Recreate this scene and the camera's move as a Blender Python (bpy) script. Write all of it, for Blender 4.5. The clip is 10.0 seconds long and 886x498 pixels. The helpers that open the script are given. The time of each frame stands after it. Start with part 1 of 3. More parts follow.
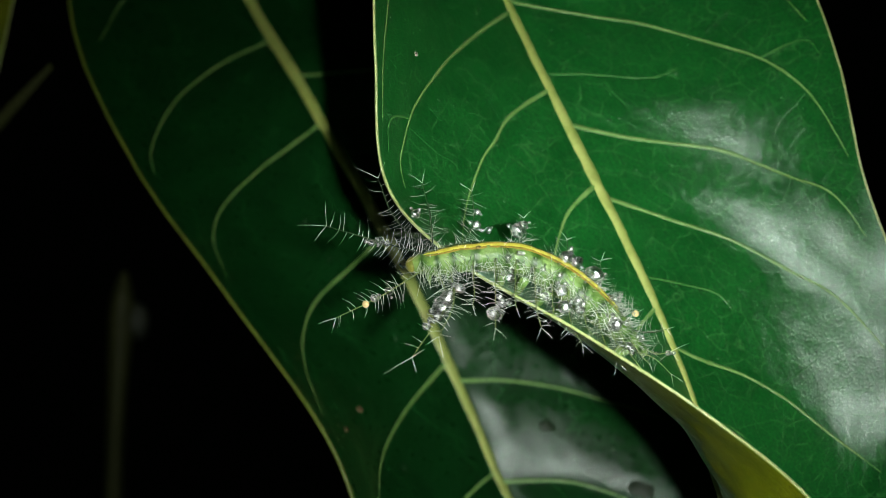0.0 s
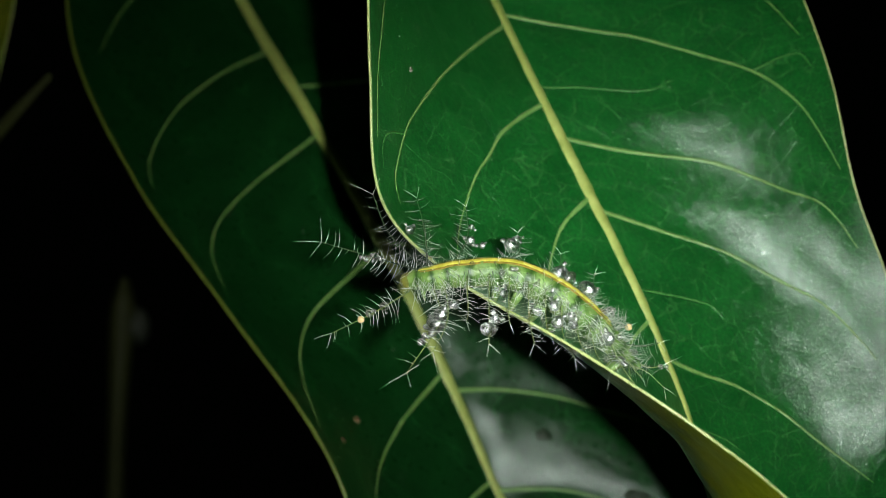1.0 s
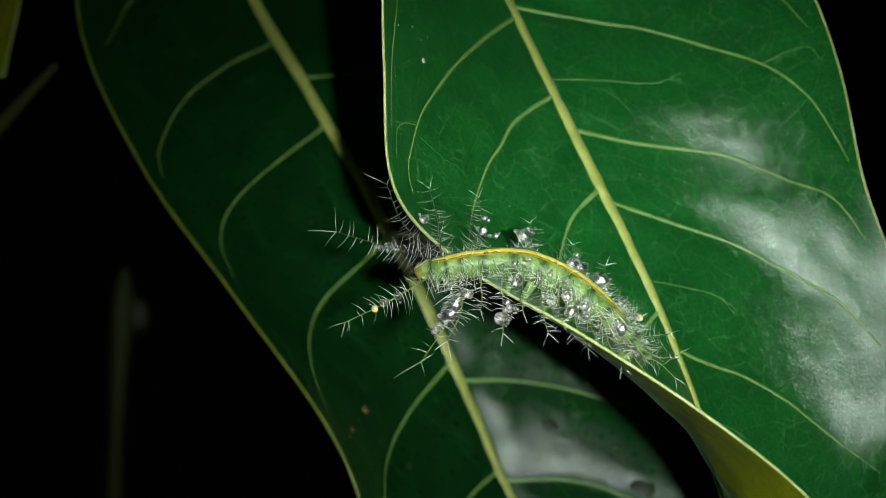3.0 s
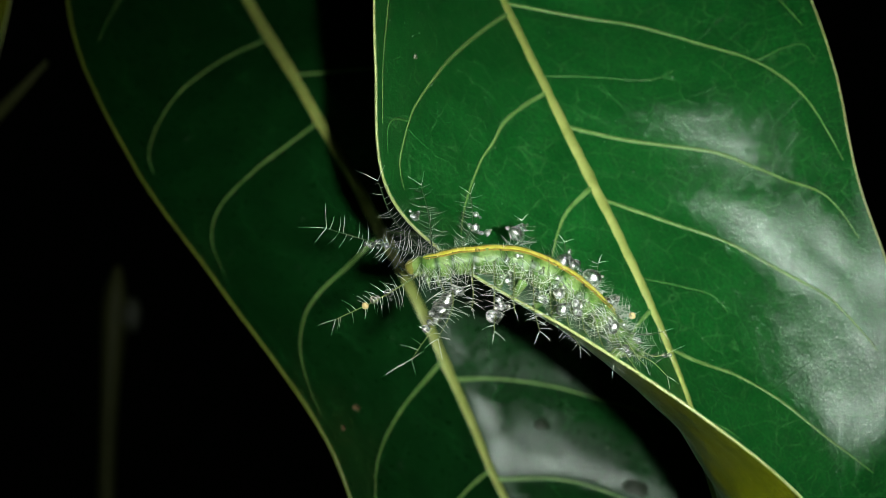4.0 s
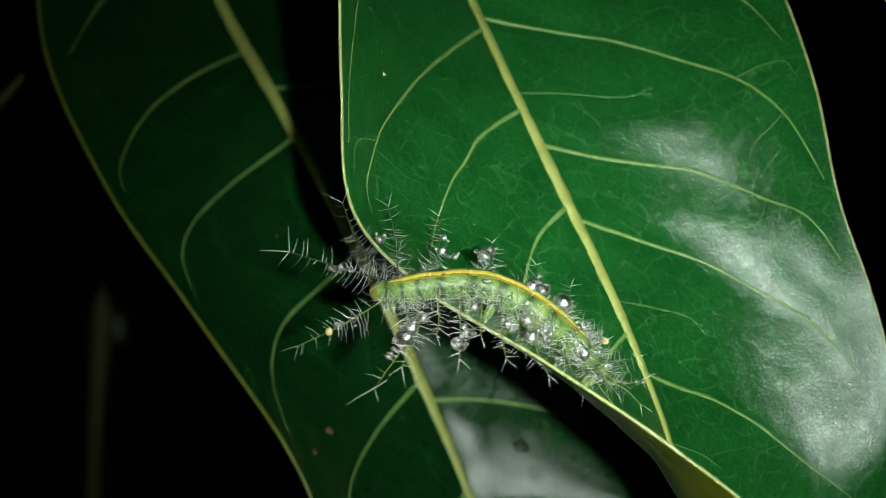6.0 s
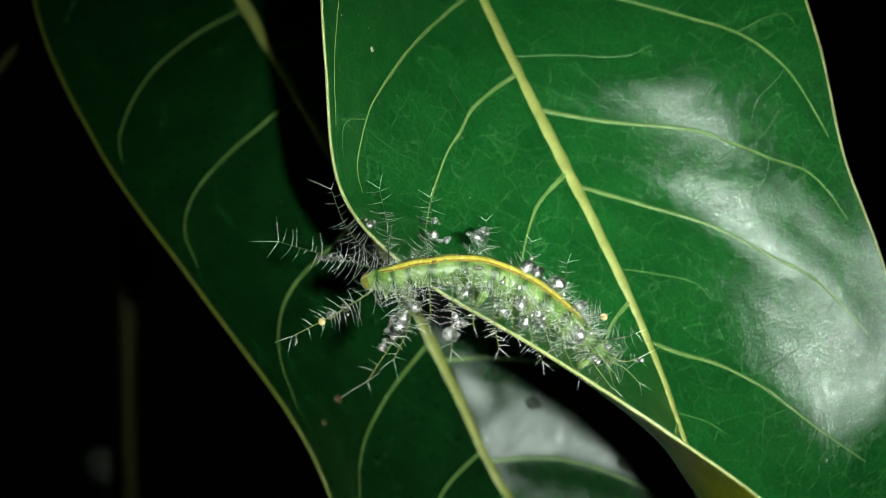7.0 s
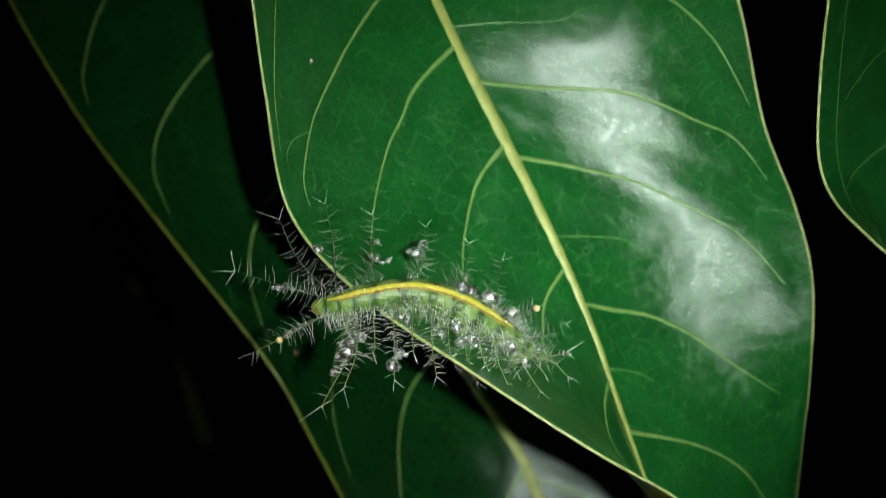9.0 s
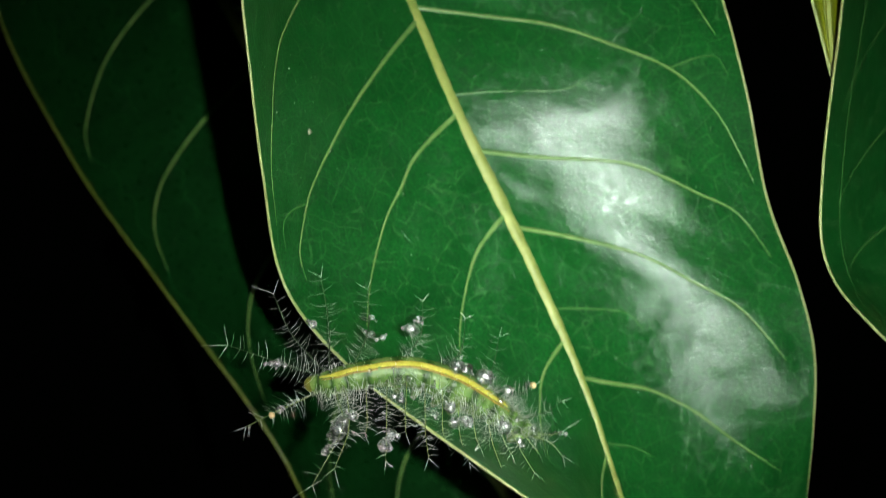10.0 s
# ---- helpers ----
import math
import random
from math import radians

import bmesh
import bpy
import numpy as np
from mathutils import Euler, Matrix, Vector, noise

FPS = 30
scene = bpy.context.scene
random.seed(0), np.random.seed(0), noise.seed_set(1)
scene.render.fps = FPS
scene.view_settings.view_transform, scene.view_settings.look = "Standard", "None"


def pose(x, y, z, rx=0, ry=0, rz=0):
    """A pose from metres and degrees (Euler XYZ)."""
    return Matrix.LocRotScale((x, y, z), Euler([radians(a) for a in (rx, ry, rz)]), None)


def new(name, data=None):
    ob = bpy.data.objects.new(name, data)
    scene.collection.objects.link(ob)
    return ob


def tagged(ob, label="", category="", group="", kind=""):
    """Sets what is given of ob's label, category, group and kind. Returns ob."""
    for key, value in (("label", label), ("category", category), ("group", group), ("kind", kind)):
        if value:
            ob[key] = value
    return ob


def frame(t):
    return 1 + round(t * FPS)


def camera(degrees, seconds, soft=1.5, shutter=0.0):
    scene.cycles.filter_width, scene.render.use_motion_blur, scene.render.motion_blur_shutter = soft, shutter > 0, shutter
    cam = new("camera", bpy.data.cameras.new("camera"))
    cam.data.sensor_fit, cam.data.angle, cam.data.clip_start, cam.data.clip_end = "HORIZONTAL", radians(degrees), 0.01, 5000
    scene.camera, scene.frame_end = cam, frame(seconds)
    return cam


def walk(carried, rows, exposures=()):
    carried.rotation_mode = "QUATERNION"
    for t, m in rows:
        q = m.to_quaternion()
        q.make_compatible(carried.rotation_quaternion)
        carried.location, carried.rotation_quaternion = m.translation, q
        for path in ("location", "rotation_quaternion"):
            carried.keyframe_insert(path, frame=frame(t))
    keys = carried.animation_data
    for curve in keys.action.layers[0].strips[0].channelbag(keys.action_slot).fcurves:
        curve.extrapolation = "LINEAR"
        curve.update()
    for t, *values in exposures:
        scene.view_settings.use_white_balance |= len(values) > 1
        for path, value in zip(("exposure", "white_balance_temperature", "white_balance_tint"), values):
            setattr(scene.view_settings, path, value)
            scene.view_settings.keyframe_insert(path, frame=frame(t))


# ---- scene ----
MM = 0.001  # the plan is in millimetres

# the hand-held path: seconds, place in millimetres, turn in degrees
PATH = [
    (0.0, 0.00, 0.00, 160.00, 0.00, 0.00, -0.00),
    (0.5, 0.30, 0.24, 159.62, -0.17, -0.10, 0.02),
    (1.0, 0.74, 1.64, 161.33, -0.03, 0.07, -0.18),
    (1.5, 0.89, 2.89, 163.45, -0.12, 0.17, -0.04),
    (2.0, -0.31, 3.40, 166.10, -0.38, -0.00, -0.07),
    (2.5, -1.25, 2.16, 163.13, -0.35, -0.03, -0.01),
    (4.0, -0.81, 1.03, 161.15, -0.33, -0.38, 0.24),
    (4.5, -0.85, 1.17, 158.69, -0.42, -0.17, 0.30),
    (5.0, -2.16, 2.18, 158.54, -0.29, -0.27, 0.35),
    (6.5, 5.28, 3.82, 156.31, -0.09, -0.41, 0.09),
    (7.0, 6.98, 10.20, 155.08, -4.03, 1.09, -1.82),
    (7.5, 10.04, 21.32, 154.24, -8.46, 1.99, -3.45),
    (8.0, 12.20, 32.20, 155.59, -13.29, 0.98, -4.05),
    (8.5, 12.64, 39.35, 157.86, -16.66, 0.24, -4.34),
    (9.0, 15.43, 46.99, 160.09, -18.07, 0.64, -4.38),
    (9.5, 16.31, 52.91, 159.56, -18.76, 0.70, -4.32),
    (10.0, 17.75, 52.11, 156.75, -17.19, 1.55, -3.64),
]
cam = camera(36.46, 10.0, soft=0.85, shutter=0.5)
walk(cam, [(t, pose(x * MM, y * MM, z * MM, a, b, c)) for t, x, y, z, a, b, c in PATH],
     exposures=[(0.0, 0.0), (5.0, 0.0), (6.5, 0.1), (7.5, 0.16), (8.5, 0.11), (9.0, 0.11), (10.0, 0.21)])
cam.data.dof.use_dof = True
cam.data.dof.focus_distance = 0.136
cam.data.dof.aperture_fstop = 32.0

# ---------------------------------------------------------------- light
world = bpy.data.worlds.new("night")
scene.world = world
world.use_nodes = True
world.node_tree.nodes["Background"].inputs[0].default_value = (0.30, 0.45, 0.32, 1)
world.node_tree.nodes["Background"].inputs[1].default_value = 0.0006
LAMP_POWER = 7900.0            # the torch beside the lens lights everything
LAMP_AT = (17.0, 1.0, 3.0)     # its place beside the lens, in millimetres
LAMP_AIM = (0.0, 1.0)        # its beam runs along the view


# ---------------------------------------------------------------- materials
def material(name):
    m = bpy.data.materials.new(name)
    m.use_nodes = True
    nt = m.node_tree
    return m, nt, nt.nodes["Principled BSDF"]


def node(nt, kind, **inputs):
    n = nt.nodes.new(kind)
    for key, value in inputs.items():
        sock = n.inputs[key.replace("_", " ")]
        if isinstance(value, bpy.types.NodeSocket):
            nt.links.new(value, sock)
        else:
            sock.default_value = value
    return n


def ramp(nt, fac, stops):
    n = nt.nodes.new("ShaderNodeValToRGB")
    nt.links.new(fac, n.inputs[0])
    els = n.color_ramp.elements
    while len(els) < len(stops):
        els.new(0.5)
    for e, (p, c) in zip(els, stops):
        e.position = p
        e.color = (*c, 1) if len(c) == 3 else c
    return n.outputs[0]


def mix(nt, fac, a, b, how="MIX"):
    n = nt.nodes.new("ShaderNodeMix")
    n.data_type, n.blend_type = "RGBA", how
    for sock, value in ((n.inputs[0], fac), (n.inputs[6], a), (n.inputs[7], b)):
        if isinstance(value, bpy.types.NodeSocket):
            nt.links.new(value, sock)
        elif isinstance(value, tuple):
            sock.default_value = (*value, 1)
        else:
            sock.default_value = value
    return n.outputs[2]


def leaf_material(name, dark, light, vein, rough, net=0.55, shine=1.5):
    """Waxy leaf: mottled green, a net of fine veins, faint pale specks, fine relief. UV in millimetres."""
    m, nt, b = material(name)
    uv = node(nt, "ShaderNodeTexCoord").outputs["UV"]
    warp = node(nt, "ShaderNodeTexNoise", Vector=uv, Scale=0.35, Detail=3.0)
    bent = node(nt, "ShaderNodeVectorMath", Vector=uv)
    bent.operation = "ADD"
    sc = node(nt, "ShaderNodeVectorMath", Vector=warp.outputs["Color"])
    sc.operation = "SCALE"
    sc.inputs["Scale"].default_value = 1.1
    nt.links.new(sc.outputs[0], bent.inputs[1])
    large = node(nt, "ShaderNodeTexNoise", Vector=uv, Scale=0.16, Detail=4.0, Roughness=0.6)
    colour = ramp(nt, large.outputs[0], [(0.3, dark), (0.72, light)])
    grain = node(nt, "ShaderNodeTexNoise", Vector=uv, Scale=2.6, Detail=4.0, Roughness=0.7)
    shade = ramp(nt, grain.outputs[0], [(0.3, (0.5, 0.52, 0.5)), (0.7, (1.35, 1.32, 1.3))])
    colour = mix(nt, 1.0, colour, shade, "MULTIPLY")
    nets = []
    for scale, wide in ((0.34, 0.035), (0.8, 0.06)):
        v = node(nt, "ShaderNodeTexVoronoi", Vector=bent.outputs[0], Scale=scale)
        v.feature = "DISTANCE_TO_EDGE"
        nets.append(ramp(nt, v.outputs["Distance"], [(0.0, (1, 1, 1)), (wide, (0, 0, 0))]))
    gate = ramp(nt, node(nt, "ShaderNodeTexNoise", Vector=uv, Scale=0.5, Detail=2.0).outputs[0], [(0.32, (0.1, 0.1, 0.1)), (0.6, (1, 1, 1))])
    both = mix(nt, 0.5, nets[0], nets[1], "ADD")
    lines = mix(nt, 1.0, both, gate, "MULTIPLY")
    amount = node(nt, "ShaderNodeMath", Value=lines)
    amount.operation = "MULTIPLY"
    amount.inputs[1].default_value = net
    amount.use_clamp = True
    colour = mix(nt, amount.outputs[0], colour, vein)
    dots = node(nt, "ShaderNodeTexVoronoi", Vector=uv, Scale=0.55)
    spots = ramp(nt, dots.outputs["Distance"], [(0.05, (1, 1, 1)), (0.10, (0, 0, 0))])
    few = ramp(nt, node(nt, "ShaderNodeTexNoise", Vector=uv, Scale=0.23).outputs[0], [(0.52, (0, 0, 0)), (0.62, (0.35, 0.35, 0.35))])
    colour = mix(nt, mix(nt, 1.0, spots, few, "MULTIPLY"), colour, (0.30, 0.36, 0.27))
    nt.links.new(colour, b.inputs["Base Color"])
    wax = node(nt, "ShaderNodeBsdfGlossy", Color=(0.92, 1.0, 0.97, 1))
    wax.distribution = "BECKMANN"
    gloss = node(nt, "ShaderNodeTexNoise", Vector=uv, Scale=0.9, Detail=5.0, Roughness=0.65)
    nt.links.new(ramp(nt, gloss.outputs[0], [(0.28, (rough - 0.1,) * 3), (0.72, (rough + 0.13,) * 3)]), wax.inputs["Roughness"])
    b.inputs["Roughness"].default_value = 0.6
    b.inputs["Specular IOR Level"].default_value = 0.05
    quilt = node(nt, "ShaderNodeTexVoronoi", Vector=bent.outputs[0], Scale=0.5)
    quilt.feature = "SMOOTH_F1"
    swell = ramp(nt, quilt.outputs["Distance"], [(0.1, (1, 1, 1)), (0.85, (0, 0, 0))])
    soft = node(nt, "ShaderNodeTexNoise", Vector=uv, Scale=1.4, Detail=1.0)
    relief = mix(nt, 0.17, mix(nt, 0.7, soft.outputs[0], swell), lines, "SUBTRACT")
    bump = node(nt, "ShaderNodeBump", Height=relief, Strength=0.32, Distance=0.00018)
    fine = node(nt, "ShaderNodeTexNoise", Vector=uv, Scale=5.0, Detail=1.0)
    cells = node(nt, "ShaderNodeTexVoronoi", Vector=bent.outputs[0], Scale=2.1)
    cells.feature = "DISTANCE_TO_EDGE"
    pits = ramp(nt, cells.outputs["Distance"], [(0.0, (0, 0, 0)), (0.22, (1, 1, 1))])
    bump1 = node(nt, "ShaderNodeBump", Height=pits, Strength=0.27, Distance=0.00004, Normal=bump.outputs[0])
    bump2 = node(nt, "ShaderNodeBump", Height=fine.outputs[0], Strength=0.15, Distance=0.00003, Normal=bump1.outputs[0])
    nt.links.new(bump2.outputs[0], b.inputs["Normal"])
    nt.links.new(bump2.outputs[0], wax.inputs["Normal"])
    edge = node(nt, "ShaderNodeFresnel", IOR=shine, Normal=bump2.outputs[0])
    coat = nt.nodes.new("ShaderNodeMixShader")
    nt.links.new(edge.outputs[0], coat.inputs[0])
    nt.links.new(b.outputs[0], coat.inputs[1])
    nt.links.new(wax.outputs[0], coat.inputs[2])
    nt.links.new(coat.outputs[0], nt.nodes["Material Output"].inputs[0])
    return m


def plain_material(name, low, high, rough=0.5, scale=900.0, sub=0.0, spec=0.5, bump=0.25):
    """A surface with two tones of fine mottling, in object space (metres)."""
    m, nt, b = material(name)
    at = node(nt, "ShaderNodeTexCoord").outputs["Object"]
    n1 = node(nt, "ShaderNodeTexNoise", Vector=at, Scale=scale, Detail=4.0, Roughness=0.6)
    nt.links.new(ramp(nt, n1.outputs[0], [(0.3, low), (0.7, high)]), b.inputs["Base Color"])
    b.inputs["Roughness"].default_value = rough
    b.inputs["Specular IOR Level"].default_value = spec
    if sub:
        b.inputs["Subsurface Weight"].default_value = sub
        b.inputs["Subsurface Radius"].default_value = (0.4, 0.8, 0.2)
        b.inputs["Subsurface Scale"].default_value = 0.0012
    bp = node(nt, "ShaderNodeBump", Height=n1.outputs[0], Strength=bump, Distance=0.0001)
    nt.links.new(bp.outputs[0], b.inputs["Normal"])
    return m


GREEN = leaf_material("leaf_green", (0.003, 0.066, 0.010), (0.008, 0.114, 0.018), (0.055, 0.21, 0.055), 0.37, 0.5, 1.58)
# the leaf green again, darkened so the colour carries the back leaf's shade
GREEN_DIMMED = leaf_material("leaf_green_dimmed", (0.0016, 0.0235, 0.0036), (0.0032, 0.042, 0.007), (0.025, 0.13, 0.035), 0.32, 0.25, 1.41)
OLIVE = leaf_material("leaf_underside", (0.10, 0.14, 0.003), (0.22, 0.25, 0.008), (0.20, 0.21, 0.03), 0.6, 0.5, 1.2)
VEIN = plain_material("vein_pale", (0.11, 0.23, 0.05), (0.19, 0.33, 0.10), 0.42, 700)
VEIN_FAINT = plain_material("vein_faint", (0.035, 0.15, 0.03), (0.075, 0.22, 0.05), 0.42, 700)
VEIN_LINK = plain_material("vein_link", (0.010, 0.092, 0.017), (0.026, 0.135, 0.03), 0.42, 700)
VEIN_FINE = plain_material("vein_fine", (0.007, 0.088, 0.016), (0.018, 0.14, 0.030), 0.4, 700)
MIDRIB = plain_material("midrib_yellow", (0.23, 0.29, 0.06), (0.38, 0.43, 0.12), 0.45, 450)
# rim of the back leaf: its dimness is put into the colour too
RIM_DIM = plain_material("margin_dimmed", (0.07, 0.105, 0.012), (0.11, 0.15, 0.02), 0.5, 700)
RIM = plain_material("margin_pale", (0.27, 0.35, 0.11), (0.42, 0.48, 0.20), 0.4, 700)
LESION = plain_material("lesion_dark", (0.004, 0.012, 0.004), (0.012, 0.03, 0.008), 0.6, 1500)
FLECK = plain_material("fleck_pale", (0.16, 0.26, 0.15), (0.30, 0.36, 0.24), 0.6, 2500)
BROWN = plain_material("fleck_brown", (0.10, 0.06, 0.03), (0.18, 0.12, 0.06), 0.6, 1500)
SCAR = plain_material("scar_pale", (0.30, 0.28, 0.20), (0.46, 0.44, 0.34), 0.6, 1500)
SKIN = plain_material("skin_green", (0.04, 0.14, 0.02), (0.27, 0.38, 0.13), 0.5, 900, sub=0.25, spec=0.35, bump=0.6)


def skin_material():
    """Pale green skin, dark segment borders with crease shade painted in; UV: along the body, round it."""
    m, nt, b = material("skin_green")
    uv = node(nt, "ShaderNodeTexCoord").outputs["UV"]
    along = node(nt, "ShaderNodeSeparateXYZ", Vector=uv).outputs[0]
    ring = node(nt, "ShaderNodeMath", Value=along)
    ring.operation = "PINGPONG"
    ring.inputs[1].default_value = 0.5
    at = node(nt, "ShaderNodeTexCoord").outputs["Object"]
    n1 = node(nt, "ShaderNodeTexNoise", Vector=at, Scale=1100.0, Detail=3.0, Roughness=0.6)
    n2 = node(nt, "ShaderNodeTexNoise", Vector=at, Scale=420.0, Detail=2.0)
    tone = ramp(nt, n1.outputs[0], [(0.32, (0.03, 0.10, 0.012)), (0.68, (0.14, 0.25, 0.05))])
    pale = ramp(nt, n2.outputs[0], [(0.38, (0.1, 0.1, 0.1)), (0.66, (0.75, 0.75, 0.75))])
    middle = ramp(nt, ring.outputs[0], [(0.12, (0, 0, 0)), (0.34, (1, 1, 1))])
    tone = mix(nt, mix(nt, 1.0, pale, middle, "MULTIPLY"), tone, (0.23, 0.34, 0.10))
    # darkens each segment border: its own deeper green plus painted crease shade
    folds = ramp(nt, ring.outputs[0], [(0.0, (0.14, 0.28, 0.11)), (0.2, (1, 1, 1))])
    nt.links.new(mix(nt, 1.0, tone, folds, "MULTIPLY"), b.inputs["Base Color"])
    b.inputs["Roughness"].default_value = 0.45
    b.inputs["Subsurface Weight"].default_value = 0.2
    b.inputs["Subsurface Radius"].default_value = (0.4, 0.8, 0.2)
    b.inputs["Subsurface Scale"].default_value = 0.0008
    bp = node(nt, "ShaderNodeBump", Height=n1.outputs[0], Strength=0.6, Distance=0.00018)
    nt.links.new(bp.outputs[0], b.inputs["Normal"])
    return m


SKIN_RINGED = skin_material()
STRIPE = plain_material("stripe_yellow", (0.45, 0.42, 0.035), (0.70, 0.65, 0.13), 0.4, 1500)
STRIPE_EDGE = plain_material("stripe_brown", (0.15, 0.11, 0.012), (0.34, 0.23, 0.035), 0.5, 1800)
HEAD = plain_material("head_amber", (0.10, 0.115, 0.015), (0.25, 0.24, 0.045), 0.35, 1600)
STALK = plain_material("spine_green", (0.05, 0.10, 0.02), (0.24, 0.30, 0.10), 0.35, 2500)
# same stalks past the back line, with shade put into a darker green
STALK_SHADED = plain_material("spine_shaded", (0.008, 0.02, 0.008), (0.05, 0.09, 0.035), 0.35, 2500)


def bristle_material(name, share):
    """Glassy hair: part clear, with a pale core and a bright gleam along it."""
    m, nt, b = material(name)
    each = node(nt, "ShaderNodeNewGeometry").outputs["Random Per Island"]
    nt.links.new(ramp(nt, each, [(0.0, (0.3, 0.4, 0.25)), (0.25, (0.8, 0.86, 0.75)), (1.0, (0.95, 0.97, 0.93))]), b.inputs["Base Color"])
    b.inputs["Roughness"].default_value = 0.3
    b.inputs["IOR"].default_value = 1.9
    b.inputs["Specular IOR Level"].default_value = 1.0
    clear = node(nt, "ShaderNodeBsdfTransparent", Color=(0.97, 1.0, 0.97, 1))
    both = nt.nodes.new("ShaderNodeMixShader")
    both.inputs[0].default_value = share
    nt.links.new(clear.outputs[0], both.inputs[1])
    nt.links.new(b.outputs[0], both.inputs[2])
    nt.links.new(both.outputs[0], nt.nodes["Material Output"].inputs[0])
    return m


BRISTLE = bristle_material("bristle_white", 1.0)
BRISTLE_CLEAR = bristle_material("bristle_glassy", 0.36)
AMBER = plain_material("amber_bead", (0.62, 0.44, 0.16), (0.85, 0.70, 0.40), 0.2, 1800)
STEM = plain_material("stem_brown_green", (0.04, 0.05, 0.008), (0.07, 0.08, 0.016), 0.6, 300)
BUD = plain_material("bud_pale", (0.13, 0.16, 0.12), (0.20, 0.23, 0.17), 0.6, 80)
BUD_DIM = plain_material("bud_grey", (0.035, 0.045, 0.03), (0.06, 0.07, 0.045), 0.6, 80)
BLACK = plain_material("housing_black", (0.01, 0.01, 0.01), (0.02, 0.02, 0.02), 0.5, 300)


def water_material():
    """Clear water: it bends what lies behind it and gleams on its uneven skin."""
    m = bpy.data.materials.new("water")
    m.use_nodes = True
    nt = m.node_tree
    nt.nodes.clear()
    out = nt.nodes.new("ShaderNodeOutputMaterial")
    at = node(nt, "ShaderNodeTexCoord").outputs["Object"]
    n1 = node(nt, "ShaderNodeTexNoise", Vector=at, Scale=1600.0, Detail=1.5)
    bp = node(nt, "ShaderNodeBump", Height=n1.outputs[0], Strength=0.6, Distance=0.00006)
    body = node(nt, "ShaderNodeBsdfGlass", Color=(1, 1, 1, 1), Roughness=0.0, IOR=1.33)
    clear = node(nt, "ShaderNodeBsdfTransparent", Color=(1, 1, 1, 1))
    skin = node(nt, "ShaderNodeBsdfGlossy", Color=(1, 1, 1, 1), Roughness=0.4, Normal=bp.outputs[0])
    skin.distribution = "BECKMANN"
    inner = nt.nodes.new("ShaderNodeMixShader")
    inner.inputs[0].default_value = 0.5
    nt.links.new(body.outputs[0], inner.inputs[1])
    nt.links.new(clear.outputs[0], inner.inputs[2])
    both = nt.nodes.new("ShaderNodeMixShader")
    both.inputs[0].default_value = 0.24
    nt.links.new(inner.outputs[0], both.inputs[1])
    nt.links.new(skin.outputs[0], both.inputs[2])
    nt.links.new(both.outputs[0], out.inputs[0])
    return m


WATER = water_material()


def lamp_material():
    m, nt, b = material("torch_glow")
    b.inputs["Base Color"].default_value = (0.9, 0.9, 0.85, 1)
    b.inputs["Emission Color"].default_value = (0.94, 1.0, 0.93, 1)
    b.inputs["Emission Strength"].default_value = LAMP_POWER
    return m


# ---------------------------------------------------------------- mesh helpers
def mesh_object(name, verts, faces, mat, parent=None, label="", uv=None, smooth=True):
    """One mesh from computed vertices in millimetres."""
    me = bpy.data.meshes.new(name)
    me.from_pydata([tuple(float(c) * MM for c in v) for v in verts], [], faces)
    me.materials.append(mat)
    if uv is not None:
        layer = me.uv_layers.new(name="UVMap")
        for loop in me.loops:
            layer.data[loop.index].uv = uv[loop.vertex_index]
    if smooth:
        for p in me.polygons:
            p.use_smooth = True
    me.update()
    ob = new(name, me)
    if parent is not None:
        ob.parent = parent
    if label:
        tagged(ob, label)
    return ob


def unit(v):
    return v / np.maximum(np.linalg.norm(v, axis=-1, keepdims=True), 1e-12)


def spline(points, s):
    """Catmull-Rom through the points, at the parameters s (0 at the first point, 1 at the second...)."""
    c = np.asarray(points, float)
    if c.ndim == 1:
        c = c[:, None]
    q = np.vstack([2 * c[0] - c[1], c, 2 * c[-1] - c[-2]])
    s = np.clip(np.atleast_1d(np.asarray(s, float)), 0, len(c) - 1 - 1e-9)
    i = s.astype(int)
    t = (s - i)[:, None]
    a, b, d, e = q[i], q[i + 1], q[i + 2], q[i + 3]
    return 0.5 * (2 * b + (d - a) * t + (2 * a - 5 * b + 4 * d - e) * t ** 2 + (3 * b - a - 3 * d + e) * t ** 3)


def tube_data(path, radii, sides=8, start=0, squash=1.0, up=None):
    """Vertices and faces of a closed tapered tube along a path (n x 3)."""
    path = np.asarray(path, float)
    n = len(path)
    tan = unit(np.gradient(path, axis=0))
    ref = np.array(up if up is not None else (0.31, 0.52, 0.79))
    verts, faces = [], []
    for k in range(n):
        a = unit(ref - tan[k] * (ref @ tan[k]))
        b = np.cross(tan[k], a)
        for j in range(sides):
            g = 2 * math.pi * j / sides
            verts.append(path[k] + radii[k] * (math.cos(g) * a * squash + math.sin(g) * b))
    for k in range(n - 1):
        for j in range(sides):
            p, q = k * sides + j, k * sides + (j + 1) % sides
            faces.append((start + p, start + q, start + q + sides, start + p + sides))
    faces.append(tuple(start + j for j in reversed(range(sides))))
    faces.append(tuple(start + (n - 1) * sides + j for j in range(sides)))
    return verts, faces


def join(pieces):
    verts, faces = [], []
    for v, f in pieces:
        o = len(verts)
        verts += list(v)
        faces += [tuple(i + o for i in q) for q in f]
    return verts, faces


